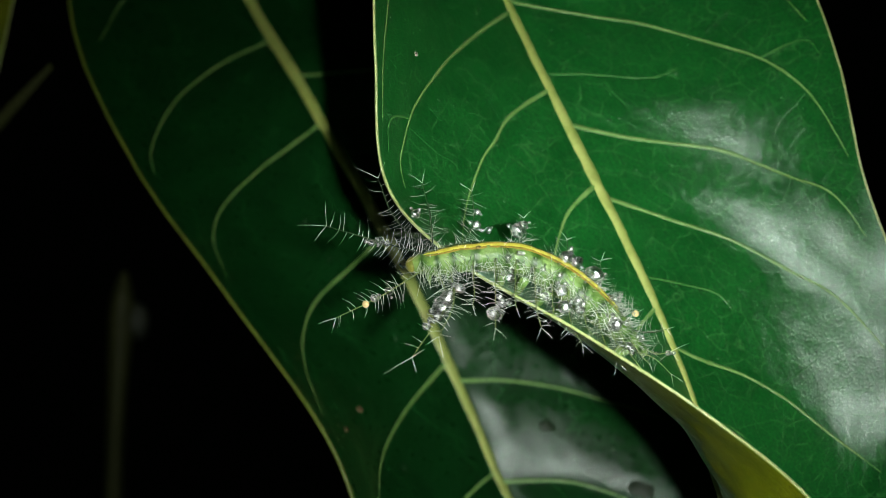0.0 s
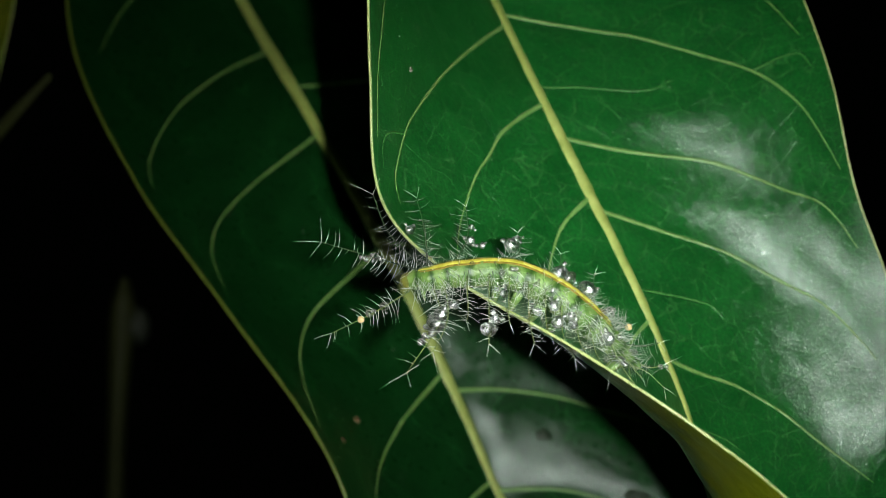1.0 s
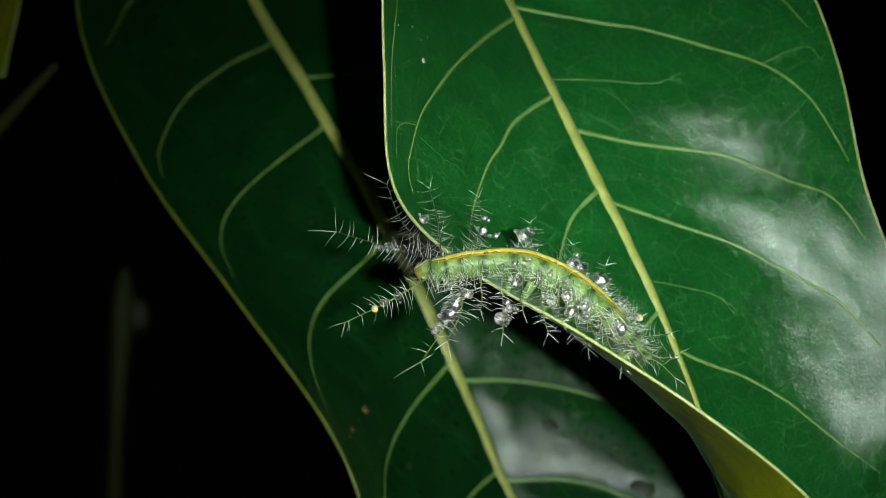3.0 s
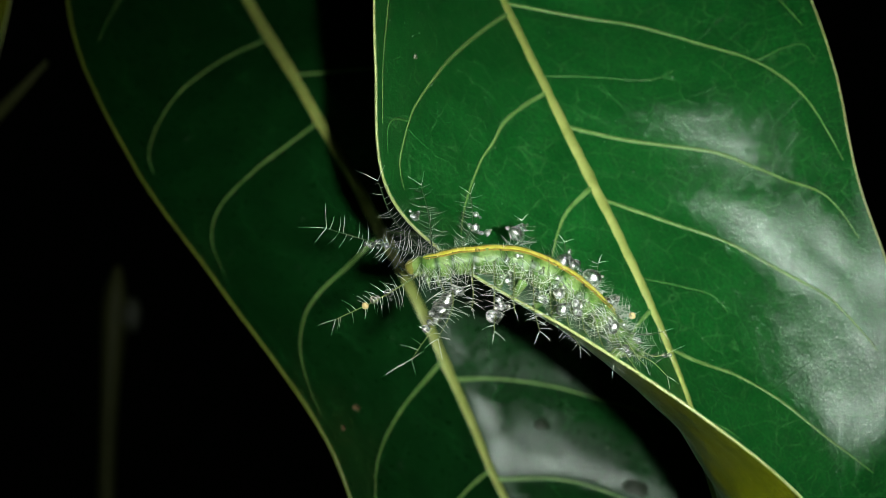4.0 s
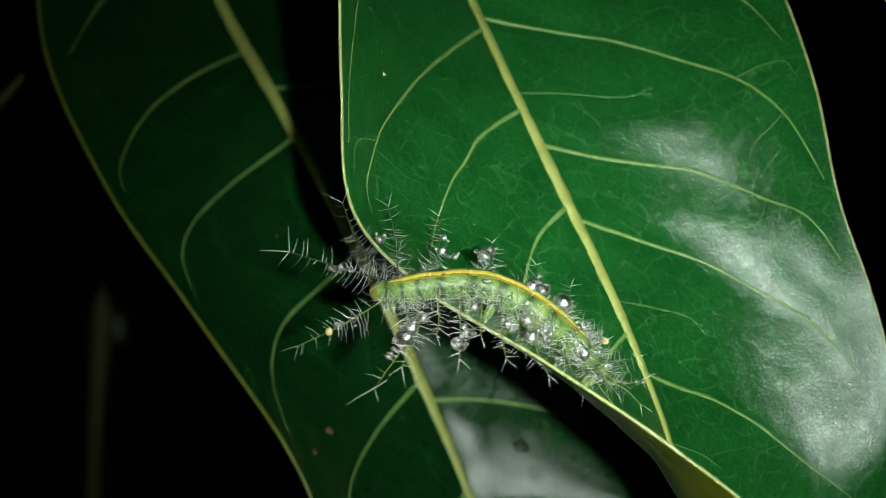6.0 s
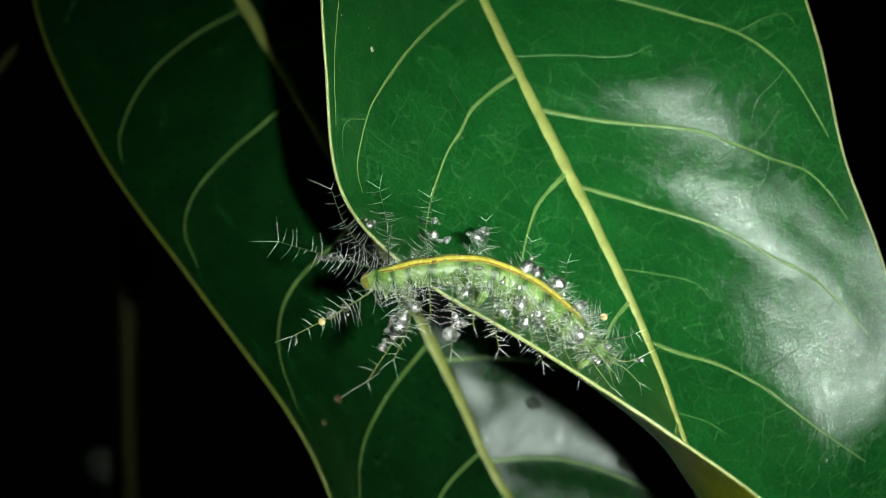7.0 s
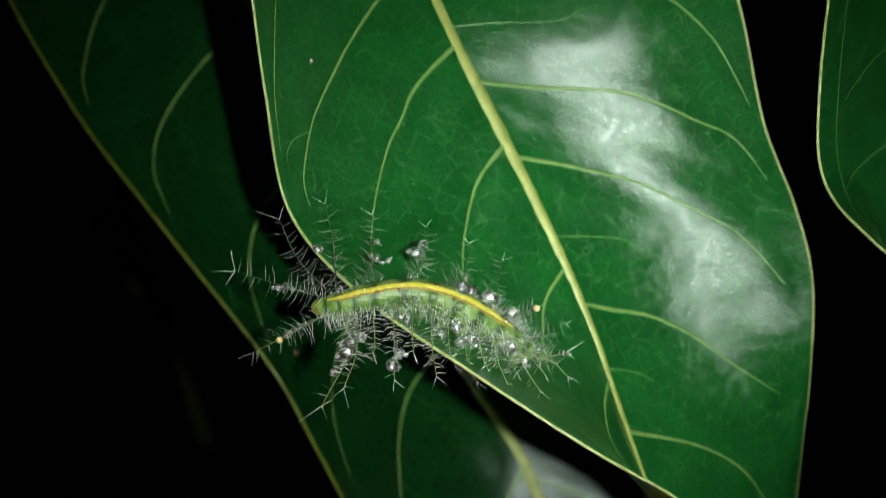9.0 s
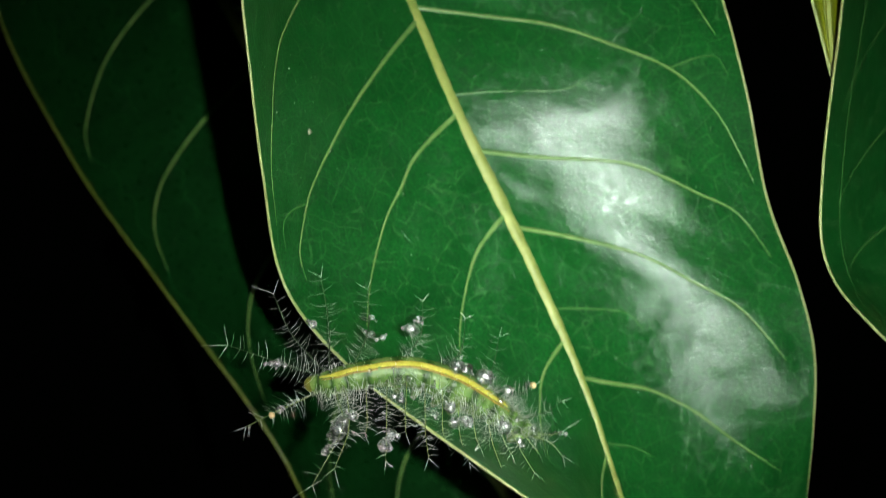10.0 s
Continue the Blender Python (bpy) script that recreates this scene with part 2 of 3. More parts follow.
def ball_data(centre, radius, rings=10, sides=14, stretch=(1, 1, 1), wob=0.0, seed=0):
    rnd = random.Random(seed)
    ph = [rnd.uniform(0, 6.28) for _ in range(6)]
    verts, faces = [], []
    for i in range(rings + 1):
        a = math.pi * i / rings
        for j in range(sides):
            g = 2 * math.pi * j / sides
            d = np.array((math.sin(a) * math.cos(g), math.sin(a) * math.sin(g), math.cos(a)))
            r = radius * (1 + wob * (math.sin(2 * d[0] + 3 * d[1] + ph[0]) + math.sin(3 * d[2] - 2 * d[0] + ph[1]) + 0.5 * math.sin(6 * d[1] + 4 * d[2] + ph[2])))
            verts.append(np.asarray(centre) + r * d * np.array(stretch))
    for i in range(rings):
        for j in range(sides):
            p, q = i * sides + j, i * sides + (j + 1) % sides
            faces.append((p, p + sides, q + sides, q))
    return verts, faces


# ---------------------------------------------------------------- leaves
class Leaf:
    """A blade hung on three long curves (midrib and both margins), sagging between them. w runs from -1 to 1 across."""

    def __init__(self, mid, left, right, sag_left, sag_right, skew=None, lip=0.0):
        self.mid, self.left, self.right = mid, left, right
        self.sag_left, self.sag_right = sag_left, sag_right
        self.skew = skew or [0] * len(mid)     # moves the swell of the right half outwards
        self.lip = lip     # how far the right margin turns up again
        self.last = len(mid) - 1

    def at(self, s, w):
        s, w = np.atleast_1d(np.asarray(s, float)), np.atleast_1d(np.asarray(w, float))[:, None]
        m, l, r = spline(self.mid, s), spline(self.left, s), spline(self.right, s)
        tan = unit(spline(self.mid, s + 0.05) - spline(self.mid, s - 0.05))
        a = np.where(w < 0, l, r) - m
        f = np.abs(w)
        n = unit(np.cross(tan, a)) * np.where(w < 0, 1.0, -1.0)
        sag = np.where(w < 0, spline(self.sag_left, s), spline(self.sag_right, s))
        flare = self.lip * (0.75 + 0.25 * np.sin(3.1 * s + 0.4))[:, None] * np.where(w > 0.9, (np.abs(w) - 0.9) / 0.1, 0.0) ** 2
        sag = sag * np.where(w > 0, 1 + spline(self.skew, s) * (f - 0.5), 1.0)
        return m + a * f + n * (sag * 4 * f * (1 - f) + flare)

    def normal(self, s, w):
        s, w = np.atleast_1d(np.asarray(s, float)), np.atleast_1d(np.asarray(w, float))
        s = np.clip(s, 0.03, self.last - 0.03)
        ws = np.clip(w, -0.98, 0.98)
        a = self.at(s + 0.02, ws) - self.at(s - 0.02, ws)
        b = self.at(s, ws + 0.015) - self.at(s, ws - 0.015)
        return unit(np.cross(b, -a))


def relief(leaf, p, w):
    """How far the blade stands off its smooth shape: it swells between its veins and waves a little."""
    near = np.full(len(p), 1e9)
    for i in range(0, len(p), 1000):
        near[i:i + 1000] = np.sqrt(((p[i:i + 1000, None] - leaf.lines[None]) ** 2).sum(2).min(1))
    rise = leaf.pillow * (1 - np.exp(-(near / leaf.reach) ** 2))
    wave = np.array([noise.noise(Vector(q * 0.11)) + 0.5 * noise.noise(Vector(q * 0.3)) for q in p])
    return ((rise - 0.2 + 0.16 * wave) * np.clip((1 - np.abs(w)) * 6, 0, 1))[:, None]


def ridge(leaf, pts, wide, tall, lift=0.0, steps=40):
    """A low rounded vein on a blade through (s, w) points; wide: widths in millimetres along it."""
    k = np.linspace(0, len(pts) - 1, steps)
    sw = spline(pts, k)
    p, n = leaf.at(sw[:, 0], sw[:, 1]), leaf.normal(sw[:, 0], sw[:, 1])
    p = p + n * relief(leaf, p, sw[:, 1])
    side = unit(np.cross(n, np.gradient(p, axis=0)))
    width = spline(wide, np.linspace(0, len(wide) - 1, steps))
    verts, faces = [], []
    prof = [(-0.5, -0.12), (-0.32, 0.6), (0, 1.0), (0.32, 0.6), (0.5, -0.12)]
    for i in range(steps):
        wig = 1 + 0.2 * noise.noise(Vector((p[i][0] * 0.5, p[i][1] * 0.5, tall * 7))) + 0.16 * noise.noise(Vector((p[i][0] * 1.6, p[i][1] * 1.6, tall * 3)))
        for x, h in prof:
            verts.append(p[i] + side[i] * x * width[i, 0] * wig + n[i] * (lift + h * tall * min(1, width[i, 0] / 0.5)))
    c = len(prof)
    for i in range(steps - 1):
        for j in range(c - 1):
            a = i * c + j
            faces.append((a, a + 1, a + c + 1, a + c))
    return verts, faces


def patch(leaf, s, w, size, seed, lift=0.07):
    """A small uneven spot lying on the blade."""
    rnd = random.Random(seed)
    p, n = leaf.at(s, w)[0], leaf.normal(s, w)[0]
    p = p + n * relief(leaf, p[None], np.array([w]))[0]
    a = unit(np.cross(n, (0.3, 1, 0.2)))
    b = np.cross(n, a)
    rim = [size * (0.7 + 0.5 * rnd.random()) for _ in range(14)]
    verts = [p + n * (lift + 0.05)]
    for j, r in enumerate(rim):
        g = 2 * math.pi * j / 14
        verts.append(p + n * lift + r * (math.cos(g) * a + math.sin(g) * b * 0.8))
    for j, r in enumerate(rim):
        g = 2 * math.pi * j / 14
        verts.append(p - n * 0.05 + 1.08 * r * (math.cos(g) * a + math.sin(g) * b * 0.8))
    faces = [(0, 1 + j, 1 + (j + 1) % 14) for j in range(14)]
    faces += [(1 + j, 15 + j, 15 + (j + 1) % 14, 1 + (j + 1) % 14) for j in range(14)]
    return verts, faces


def vein_net(leaf, veins, seed):
    """Thin wandering cross-veins between neighbouring side veins."""
    rnd = random.Random(seed)
    pieces = []
    for side in (-1, 1):
        own = sorted((v for v in veins if v[1][1] * side > 0), key=lambda v: v[0][0])
        for a, b in zip(own[:-1], own[1:]):
            for k in range(3):
                f = (k + rnd.uniform(0.2, 0.9)) / 3
                g = min(1.0, f + rnd.uniform(-0.12, 0.06))
                p = spline(a, f * (len(a) - 1))[0]
                q = spline(b, max(0.02, g) * (len(b) - 1))[0]
                if abs(q[0] - p[0]) > 2.2:
                    continue
                end = rnd.choice((1.0, 1.0, 0.55, 0.4))
                turn = rnd.uniform(-0.06, 0.06)
                pts = []
                for j in range(10):
                    h = j / 9 * end
                    sway = math.sin(math.pi * h) * turn + (rnd.uniform(-0.035, 0.035) if 0 < j < 9 else 0)
                    pts.append((p[0] + (q[0] - p[0]) * h + (rnd.uniform(-0.05, 0.05) if 0 < j < 9 else 0), float(np.clip(p[1] + (q[1] - p[1]) * h + sway, -0.98, 0.98))))
                pieces.append(ridge(leaf, pts, [0.13, 0.09, 0.10, 0.06], 0.06, 0.005, 28))
                if rnd.random() < 0.6:
                    m = pts[rnd.choice((3, 4, 5, 6))]
                    twig = [m, (m[0] + rnd.uniform(-0.12, 0.2), float(np.clip(m[1] + rnd.uniform(-0.08, 0.08), -0.98, 0.98))), (m[0] + rnd.uniform(-0.2, 0.35), float(np.clip(m[1] + rnd.uniform(-0.13, 0.13), -0.98, 0.98)))]
                    pieces.append(ridge(leaf, twig, [0.11, 0.08, 0.05], 0.10, 0.01, 12))
    return join(pieces)


def build_leaf(name, leaf, veins, faint, label, top, below, rows, cols, mid_width, pillow=0.45, reach=2.6, thick=0.3, petiole=None, rim=0.5, span=None, edge=None, links=()):
    base = tagged(new(name), label, "leaf")
    s = np.linspace(*(span or (0, leaf.last)), rows)
    w = np.linspace(-1, 1, cols)
    w = np.sign(w) * np.abs(w) ** 0.92
    gs, gw = (g.ravel() for g in np.meshgrid(s, w, indexing="ij"))
    p, n = leaf.at(gs, gw), leaf.normal(gs, gw)
    # the blade swells between its veins
    lines = []
    for v in veins:
        sw = spline(v, np.linspace(0, len(v) - 1, 70))
        lines.append(leaf.at(sw[:, 0], sw[:, 1]))
    sw = np.linspace(0, leaf.last, 420)
    lines.append(leaf.at(sw, np.zeros(420)))
    leaf.lines, leaf.pillow, leaf.reach = np.vstack(lines), pillow, reach
    p = p + n * relief(leaf, p, gw)
    arc = np.concatenate([[0], np.cumsum(np.linalg.norm(np.diff(leaf.at(s, np.zeros(rows)), axis=0), axis=1))])
    uv = [(arc[i // cols], gw[i] * 32.0) for i in range(len(p))]
    quads = [(i * cols + j, i * cols + j + 1, (i + 1) * cols + j + 1, (i + 1) * cols + j) for i in range(rows - 1) for j in range(cols - 1)]
    top_quads = [q[::-1] for q in quads]
    mesh_object("blade", p, top_quads, top, base, uv=uv)
    mesh_object("underside", p - n * thick, quads, below, base, "olive-green matt underside", uv=uv)
    # rolled rim along the whole margin
    a = [i * cols for i in range(rows)]
    b = [i * cols + cols - 1 for i in range(rows)]
    for side in (a, b):
        path = (p - n * thick * 0.5)[side]
        mesh_object("margin", *tube_data(path, [rim * 0.5] * len(path), 6), edge or RIM, base, "pale yellow rim")
    lo, hi = span or (0, leaf.last)
    mid = [(lo + (hi - lo) * k / 8, 0.0) for k in range(9)]
    mesh_object("midrib", *ridge(leaf, mid, mid_width, 0.32, 0.0, 160), MIDRIB, base, "raised yellow-green midrib")
    under = ridge(leaf, mid, [x * 1.3 for x in mid_width], -0.7, -thick + 0.1, 160)
    mesh_object("midrib_keel", under[0], [f[::-1] for f in under[1]], MIDRIB, base)
    for v in veins:
        mesh_object("vein", *ridge(leaf, v, [0.54, 0.40, 0.31, 0.22, 0.09], 0.10, 0.035), VEIN, base)
    for v in faint:
        mesh_object("vein", *ridge(leaf, v, [0.28, 0.22, 0.17, 0.08], 0.08, 0.02), VEIN_FAINT, base)
    for v in links:
        mesh_object("vein", *ridge(leaf, v, [0.2, 0.15, 0.12, 0.07], 0.07, 0.02, 24), VEIN_LINK, base)
    tagged(mesh_object("vein_net", *vein_net(leaf, veins, rows), VEIN_FINE, base, "fine pale net of cross-veins"), kind="stuff")
    if petiole is not None:
        path = spline(petiole, np.linspace(0, len(petiole) - 1, 24))
        mesh_object("petiole", *tube_data(path, np.linspace(1.0, 1.4, 24), 10), MIDRIB, base, "yellow-green petiole")
    return base


FRONT = Leaf(
    mid=[(-20, 98, -49), (-14, 84, -42), (-6, 66, -32), (2, 47, -21), (8, 32.4, -12.8), (13.2, 19.7, -5.3), (18.5, 8, -0.8),
         (23.3, -3, 3.8), (26.9, -12.5, 7), (30.6, -25, 12), (35, -40, 16), (39, -56, 18), (43, -74, 17), (48, -95, 12)],
    left=[(-21, 98, -49), (-24, 84, -22), (-15, 69, 6), (-8, 51, 17), (-7.2, 34, 19.5), (-6.9, 20, 20), (-5.8, 7, 20),
          (1.5, -1, 25.5), (13, -7.7, 33), (24, -14.9, 37), (34, -23, 35.5), (43, -34, 32.5), (49, -57, 27), (49, -94, 12.5)],
    right=[(-19, 98, -49), (4, 88, -38), (26, 72, -24), (39, 50, -14), (44.1, 34.8, -5.2), (46.7, 22.1, 1.0), (48.9, 9.1, 3.0),
           (52.7, -1.6, 3.0), (54.6, -10.9, 4.4), (54.4, -22.1, 4.9), (54.4, -36.0, 1.0), (53.9, -55.1, -2), (55, -78, -6), (48, -96, 12)],
    sag_left=[0, 2, 3, 3, 3, 3, 3, 3.2, 2.6, 1.0, 0, 0, 0, 0],
    sag_right=[0, 3, 5, 5.2, 4.4, 4.7, 5.0, 4.5, 4.3, 3.3, 1.6, 0.6, 0, 0],
    skew=[0, 0, 0, 0.2, 0.5, 0.6, 0.1, -0.12, -0.25, -0.1, 0, 0, 0, 0], lip=0.3)
FRONT_RIGHT = [
    [(1.2, 0.0), (1.4, 0.5), (1.9, 0.85)], [(2.1, 0.0), (2.25, 0.5), (2.7, 0.8), (3.2, 0.93)],
    [(3.0, 0.0), (3.15, 0.45), (3.6, 0.75), (4.0, 0.88), (4.5, 0.95)],
    [(4.03, 0.0), (4.1, 0.2), (4.2, 0.42), (4.41, 0.60), (4.71, 0.77), (5.15, 0.88), (5.62, 0.945), (5.84, 0.97)],
    [(5.37, 0.0), (5.47, 0.2), (5.58, 0.5), (5.77, 0.66), (5.92, 0.757), (6.08, 0.86), (6.31, 0.91), (6.65, 0.94)],
    [(6.15, 0.0), (6.28, 0.22), (6.51, 0.46), (6.93, 0.645), (7.22, 0.75), (7.69, 0.835), (8.0, 0.89)],
    [(7.86, 0.0), (7.97, 0.12), (8.1, 0.29), (8.34, 0.45), (8.57, 0.555), (8.81, 0.66), (9.02, 0.76), (9.23, 0.86)],
    [(9.05, 0.0), (9.38, 0.35), (9.8, 0.6), (10.4, 0.8)], [(10.2, 0.0), (10.6, 0.4), (11.2, 0.75)], [(11.2, 0.0), (11.6, 0.4), (12.1, 0.7)]]
FRONT_LEFT = [
    [(1.3, 0.0), (1.6, -0.5), (2.1, -0.85)], [(2.2, 0.0), (2.5, -0.45), (3.0, -0.8), (3.4, -0.93)],
    [(3.2, 0.0), (3.5, -0.35), (3.75, -0.56), (4.14, -0.79), (4.92, -0.94), (5.47, -0.97)],
    [(4.14, 0.0), (4.33, -0.187), (4.58, -0.39), (4.83, -0.55), (5.18, -0.727), (5.36, -0.79), (5.62, -0.857), (5.78, -0.884), (6.0, -0.895)],
    [(5.0, 0.0), (5.12, -0.14), (5.26, -0.256), (5.45, -0.345), (5.62, -0.433), (5.87, -0.526), (6.2, -0.636), (6.6, -0.76)],
    [(6.0, 0.0), (6.19, -0.14), (6.37, -0.22), (6.74, -0.34), (7.3, -0.5)], [(7.38, 0.0), (7.66, -0.16), (7.95, -0.27), (8.4, -0.45)],
    [(8.6, 0.0), (9.0, -0.3), (9.5, -0.55), (10.0, -0.75)], [(9.8, 0.0), (10.2, -0.35), (10.8, -0.7)]]
FRONT_VEINS = FRONT_RIGHT + FRONT_LEFT
FRONT_FAINT = [
    [(4.83, 0.0), (4.81, 0.2), (4.81, 0.38), (4.71, 0.485)], [(7.0, 0.0), (7.05, 0.14), (7.15, 0.29), (7.38, 0.335)],
    [(8.5, 0.0), (8.6, 0.14), (8.75, 0.24)], [(5.35, -0.79), (5.38, -0.883), (5.48, -0.933), (5.7, -0.95)],
    [(4.7, 0.77), (4.66, 0.865), (4.69, 0.932), (4.85, 0.955)]]
# links between the side veins, each thinner than a side vein
FRONT_LINKS = [
    [(4.6, 0.68), (4.8, 0.63), (4.93, 0.59), (5.02, 0.495)], [(5.2, 0.635), (5.38, 0.57), (5.56, 0.527)],
    [(5.17, 0.88), (5.29, 0.82), (5.39, 0.769), (5.57, 0.728)], [(5.5, 0.84), (5.68, 0.77), (5.8, 0.70)],
    [(5.91, 0.755), (6.03, 0.735), (6.18, 0.688)], [(5.79, 0.66), (5.86, 0.60), (5.93, 0.556)],
    [(4.4, 0.6), (4.28, 0.67), (4.21, 0.723), (4.09, 0.762)], [(6.08, 0.86), (6.04, 0.91), (6.04, 0.958)],
    [(8.27, 0.43), (8.12, 0.54), (7.99, 0.626), (7.8, 0.58)], [(8.81, 0.654), (8.9, 0.63), (9.04, 0.578)],
    [(8.56, 0.55), (8.62, 0.44), (8.75, 0.40), (8.93, 0.381)], [(5.42, -0.80), (5.54, -0.72), (5.61, -0.682), (5.79, -0.696)],
    [(5.61, -0.68), (5.68, -0.60), (5.83, -0.56)], [(5.2, -0.46), (5.24, -0.38), (5.36, -0.36)]]

BACK = Leaf(
    mid=[(-66, 102, -125), (-51.3, 75, -100), (-33.4, 43, -74), (-21.4, 24, -54), (-6.0, -2.6, -39.5), (4.1, -24.1, -37.5), (9.0, -35.3, -36),
         (19.4, -52.1, -27.5), (25, -76, -16), (30, -95, -8)],
    left=[(-67, 102, -125), (-60, 58, -62), (-56.0, 34, -44), (-43.5, 12, -30), (-29, -5.2, -17.5), (-15, -22.3, -7.5), (-9.2, -36, -6),
          (-1, -62, -11), (12, -82, -6), (29.5, -95, -8)],
    right=[(-65, 102, -125), (-20, 84, -98), (-2, 52, -66), (11, 36, -46), (26, 12, -50), (37, -10, -46), (42, -26, -39),
           (46, -48, -29.5), (41, -72, -18), (30.5, -95, -8)],
    sag_left=[0, 2, 3, 3, 3, 3, 3, 3, 2, 0], sag_right=[0, 2, 2, 1, 0.5, 0.4, 0.3, 0.3, 0.3, 0])
BACK_VEINS = [
    [(1.5, 0.0), (1.55, -0.35), (1.75, -0.65), (2.1, -0.88)],
    [(2.36, 0.0), (2.38, -0.3), (2.57, -0.61), (2.89, -0.86), (3.1, -0.93)],
    [(3.16, 0.0), (3.23, -0.36), (3.38, -0.66), (3.61, -0.84), (3.9, -0.92)],
    [(3.8, 0.0), (4.06, -0.45), (4.35, -0.7), (4.62, -0.83), (4.9, -0.92)],
    [(4.6, 0.0), (4.96, -0.39), (5.26, -0.6), (5.73, -0.76), (6.2, -0.88)],
    [(5.78, 0.0), (6.05, -0.35), (6.5, -0.65), (7.0, -0.85)], [(6.9, 0.0), (7.2, -0.4), (7.7, -0.7)],
    [(1.7, 0.0), (1.9, 0.4), (2.3, 0.7), (2.7, 0.9)], [(2.8, 0.0), (3.0, 0.4), (3.3, 0.7), (3.7, 0.9)],
    [(3.8, 0.0), (4.0, 0.3), (4.3, 0.6), (4.7, 0.85)], [(4.74, 0.0), (4.89, 0.19), (5.12, 0.38), (5.46, 0.56), (5.9, 0.8)],
    [(5.9, 0.0), (6.1, 0.3), (6.5, 0.6), (6.9, 0.8)], [(7.0, 0.0), (7.3, 0.4), (7.7, 0.7)]]

SIDE = Leaf(
    mid=[(88, 84, -66), (85, 62, -53), (82, 42, -40), (79, 25, -26), (76, 10, -13), (75, -2, -1), (76, -12, 12), (79, -22, 24), (84, -30, 40)],
    left=[(87, 84, -66), (76, 66, -40), (61.1, 46.2, -5), (55.9, 29.3, 8), (52.8, 15.2, 14.5), (52.4, 6, 18), (54.9, 1.9, 28.5), (63.5, -5, 39), (83.5, -30, 40)],
    right=[(89, 84, -66), (100, 58, -60), (104, 38, -46), (104, 20, -32), (102, 4, -19), (100, -10, -6), (97, -20, 6), (93, -28, 18), (84.5, -30, 40)],
    sag_left=[0, 2, 2, 2, 2, 2, 2, 1, 0], sag_right=[0, 2, 2, 2, 2, 2, 2, 1, 0])
SIDE_VEINS = [
    [(k, 0.0), (k + 0.12, g * 0.4), (k + 0.4, g * 0.7), (k + 0.75, g * 0.88)] for k in (1.2, 2.0, 2.8, 3.6, 4.4, 5.2, 6.0) for g in (-1, 1)]

SIDE_MAIN, SIDE_THIN = [v for v in SIDE_VEINS if v[1][1] > 0], [v for v in SIDE_VEINS if v[1][1] < 0]
SIDE_THIN.append([(2.6, -0.7), (3.4, -0.8), (4.2, -0.84), (5.0, -0.86), (5.8, -0.88)])

front_leaf = build_leaf("mango_leaf", FRONT, FRONT_VEINS, FRONT_FAINT, "large glossy dark green leaf curled up along one margin",
                        GREEN, OLIVE, 320, 121, [1.7, 1.8, 1.8, 1.6, 1.35, 1.12, 0.95, 0.7, 0.4], pillow=0.38, reach=3.4, rim=0.36, links=FRONT_LINKS, petiole=[(-20, 98, -49), (-24, 108, -54), (-27, 120, -58)])
back_leaf = build_leaf("mango_leaf", BACK, BACK_VEINS, [], "green leaf behind the glossy one, shade put into its darker colour",
                       GREEN_DIMMED, OLIVE, 200, 81, [2.6, 2.6, 2.6, 2.5, 2.3, 2.0, 1.8, 1.2, 0.6], rim=0.6, edge=RIM_DIM, petiole=[(-66, 102, -125), (-71, 112, -131), (-76, 124, -138)])
side_leaf = build_leaf("mango_leaf", SIDE, SIDE_MAIN, SIDE_THIN, "glossy green leaf with a pale rounded margin",
                       GREEN, OLIVE, 140, 81, [1.8, 1.8, 1.6, 1.4, 1.1, 0.8, 0.4], rim=0.35, petiole=[(88, 84, -66), (89, 94, -70), (91, 106, -75)])

# spots and scars on the blades
mesh_object("scar", *patch(FRONT, 4.76, -0.70, 0.35, 1), SCAR, front_leaf, "small pale scar")
rnd = random.Random(15)
for k in range(20):
    mesh_object("fleck", *patch(FRONT, rnd.uniform(4.0, 5.2), -rnd.uniform(0.52, 0.92), rnd.choice((0.04, 0.05, 0.06, 0.08, 0.15)), 100 + k, 0.02), FLECK, front_leaf)
for k in range(22):
    mesh_object("fleck", *patch(FRONT, rnd.uniform(4.2, 8.5), rnd.uniform(-0.5, 0.9), rnd.uniform(0.04, 0.09), 140 + k, 0.02), FLECK, front_leaf)
for k, (s, w, size, mat) in enumerate([(5.45, 0.27, 1.1, LESION), (6.25, 0.55, 1.9, LESION), (4.86, -0.62, 0.7, BROWN), (5.0, -0.8, 0.5, BROWN)]):
    mesh_object("blotch", *patch(BACK, s, w, size, 20 + k), mat, back_leaf, "dark blotch" if mat is LESION else "brown fleck")

# ---------------------------------------------------------------- the caterpillar
AXIS = [(-3.21, -1.58, 27.28), (-0.82, -1.36, 27.58), (2.02, -0.85, 27.48), (7.14, -0.87, 26.91), (11.67, -2.91, 26.28), (15.17, -5.62, 25.72), (17.9, -8.21, 24.57), (20.6, -10.6, 23.2)]
GIRTH = [0.75, 1.25, 1.4, 1.55, 1.75, 1.65, 1.15, 0.4]
BACKWARD = np.array((0.46, 0.72, 0.52))     # away from the leaf


def body_frame(u):
    """Centre, along, dorsal, near-side and radius at u (0 head to 1 tail)."""
    k = u * (len(AXIS) - 1)
    c = spline(AXIS, k)[0]
    t = unit(spline(AXIS, k + 0.1)[0] - spline(AXIS, k - 0.1)[0])
    d = unit(BACKWARD - t * (BACKWARD @ t))
    near = np.cross(d, t)
    near = near if near[2] > 0 else -near
    return c, t, d, near, spline(GIRTH, k)[0, 0]


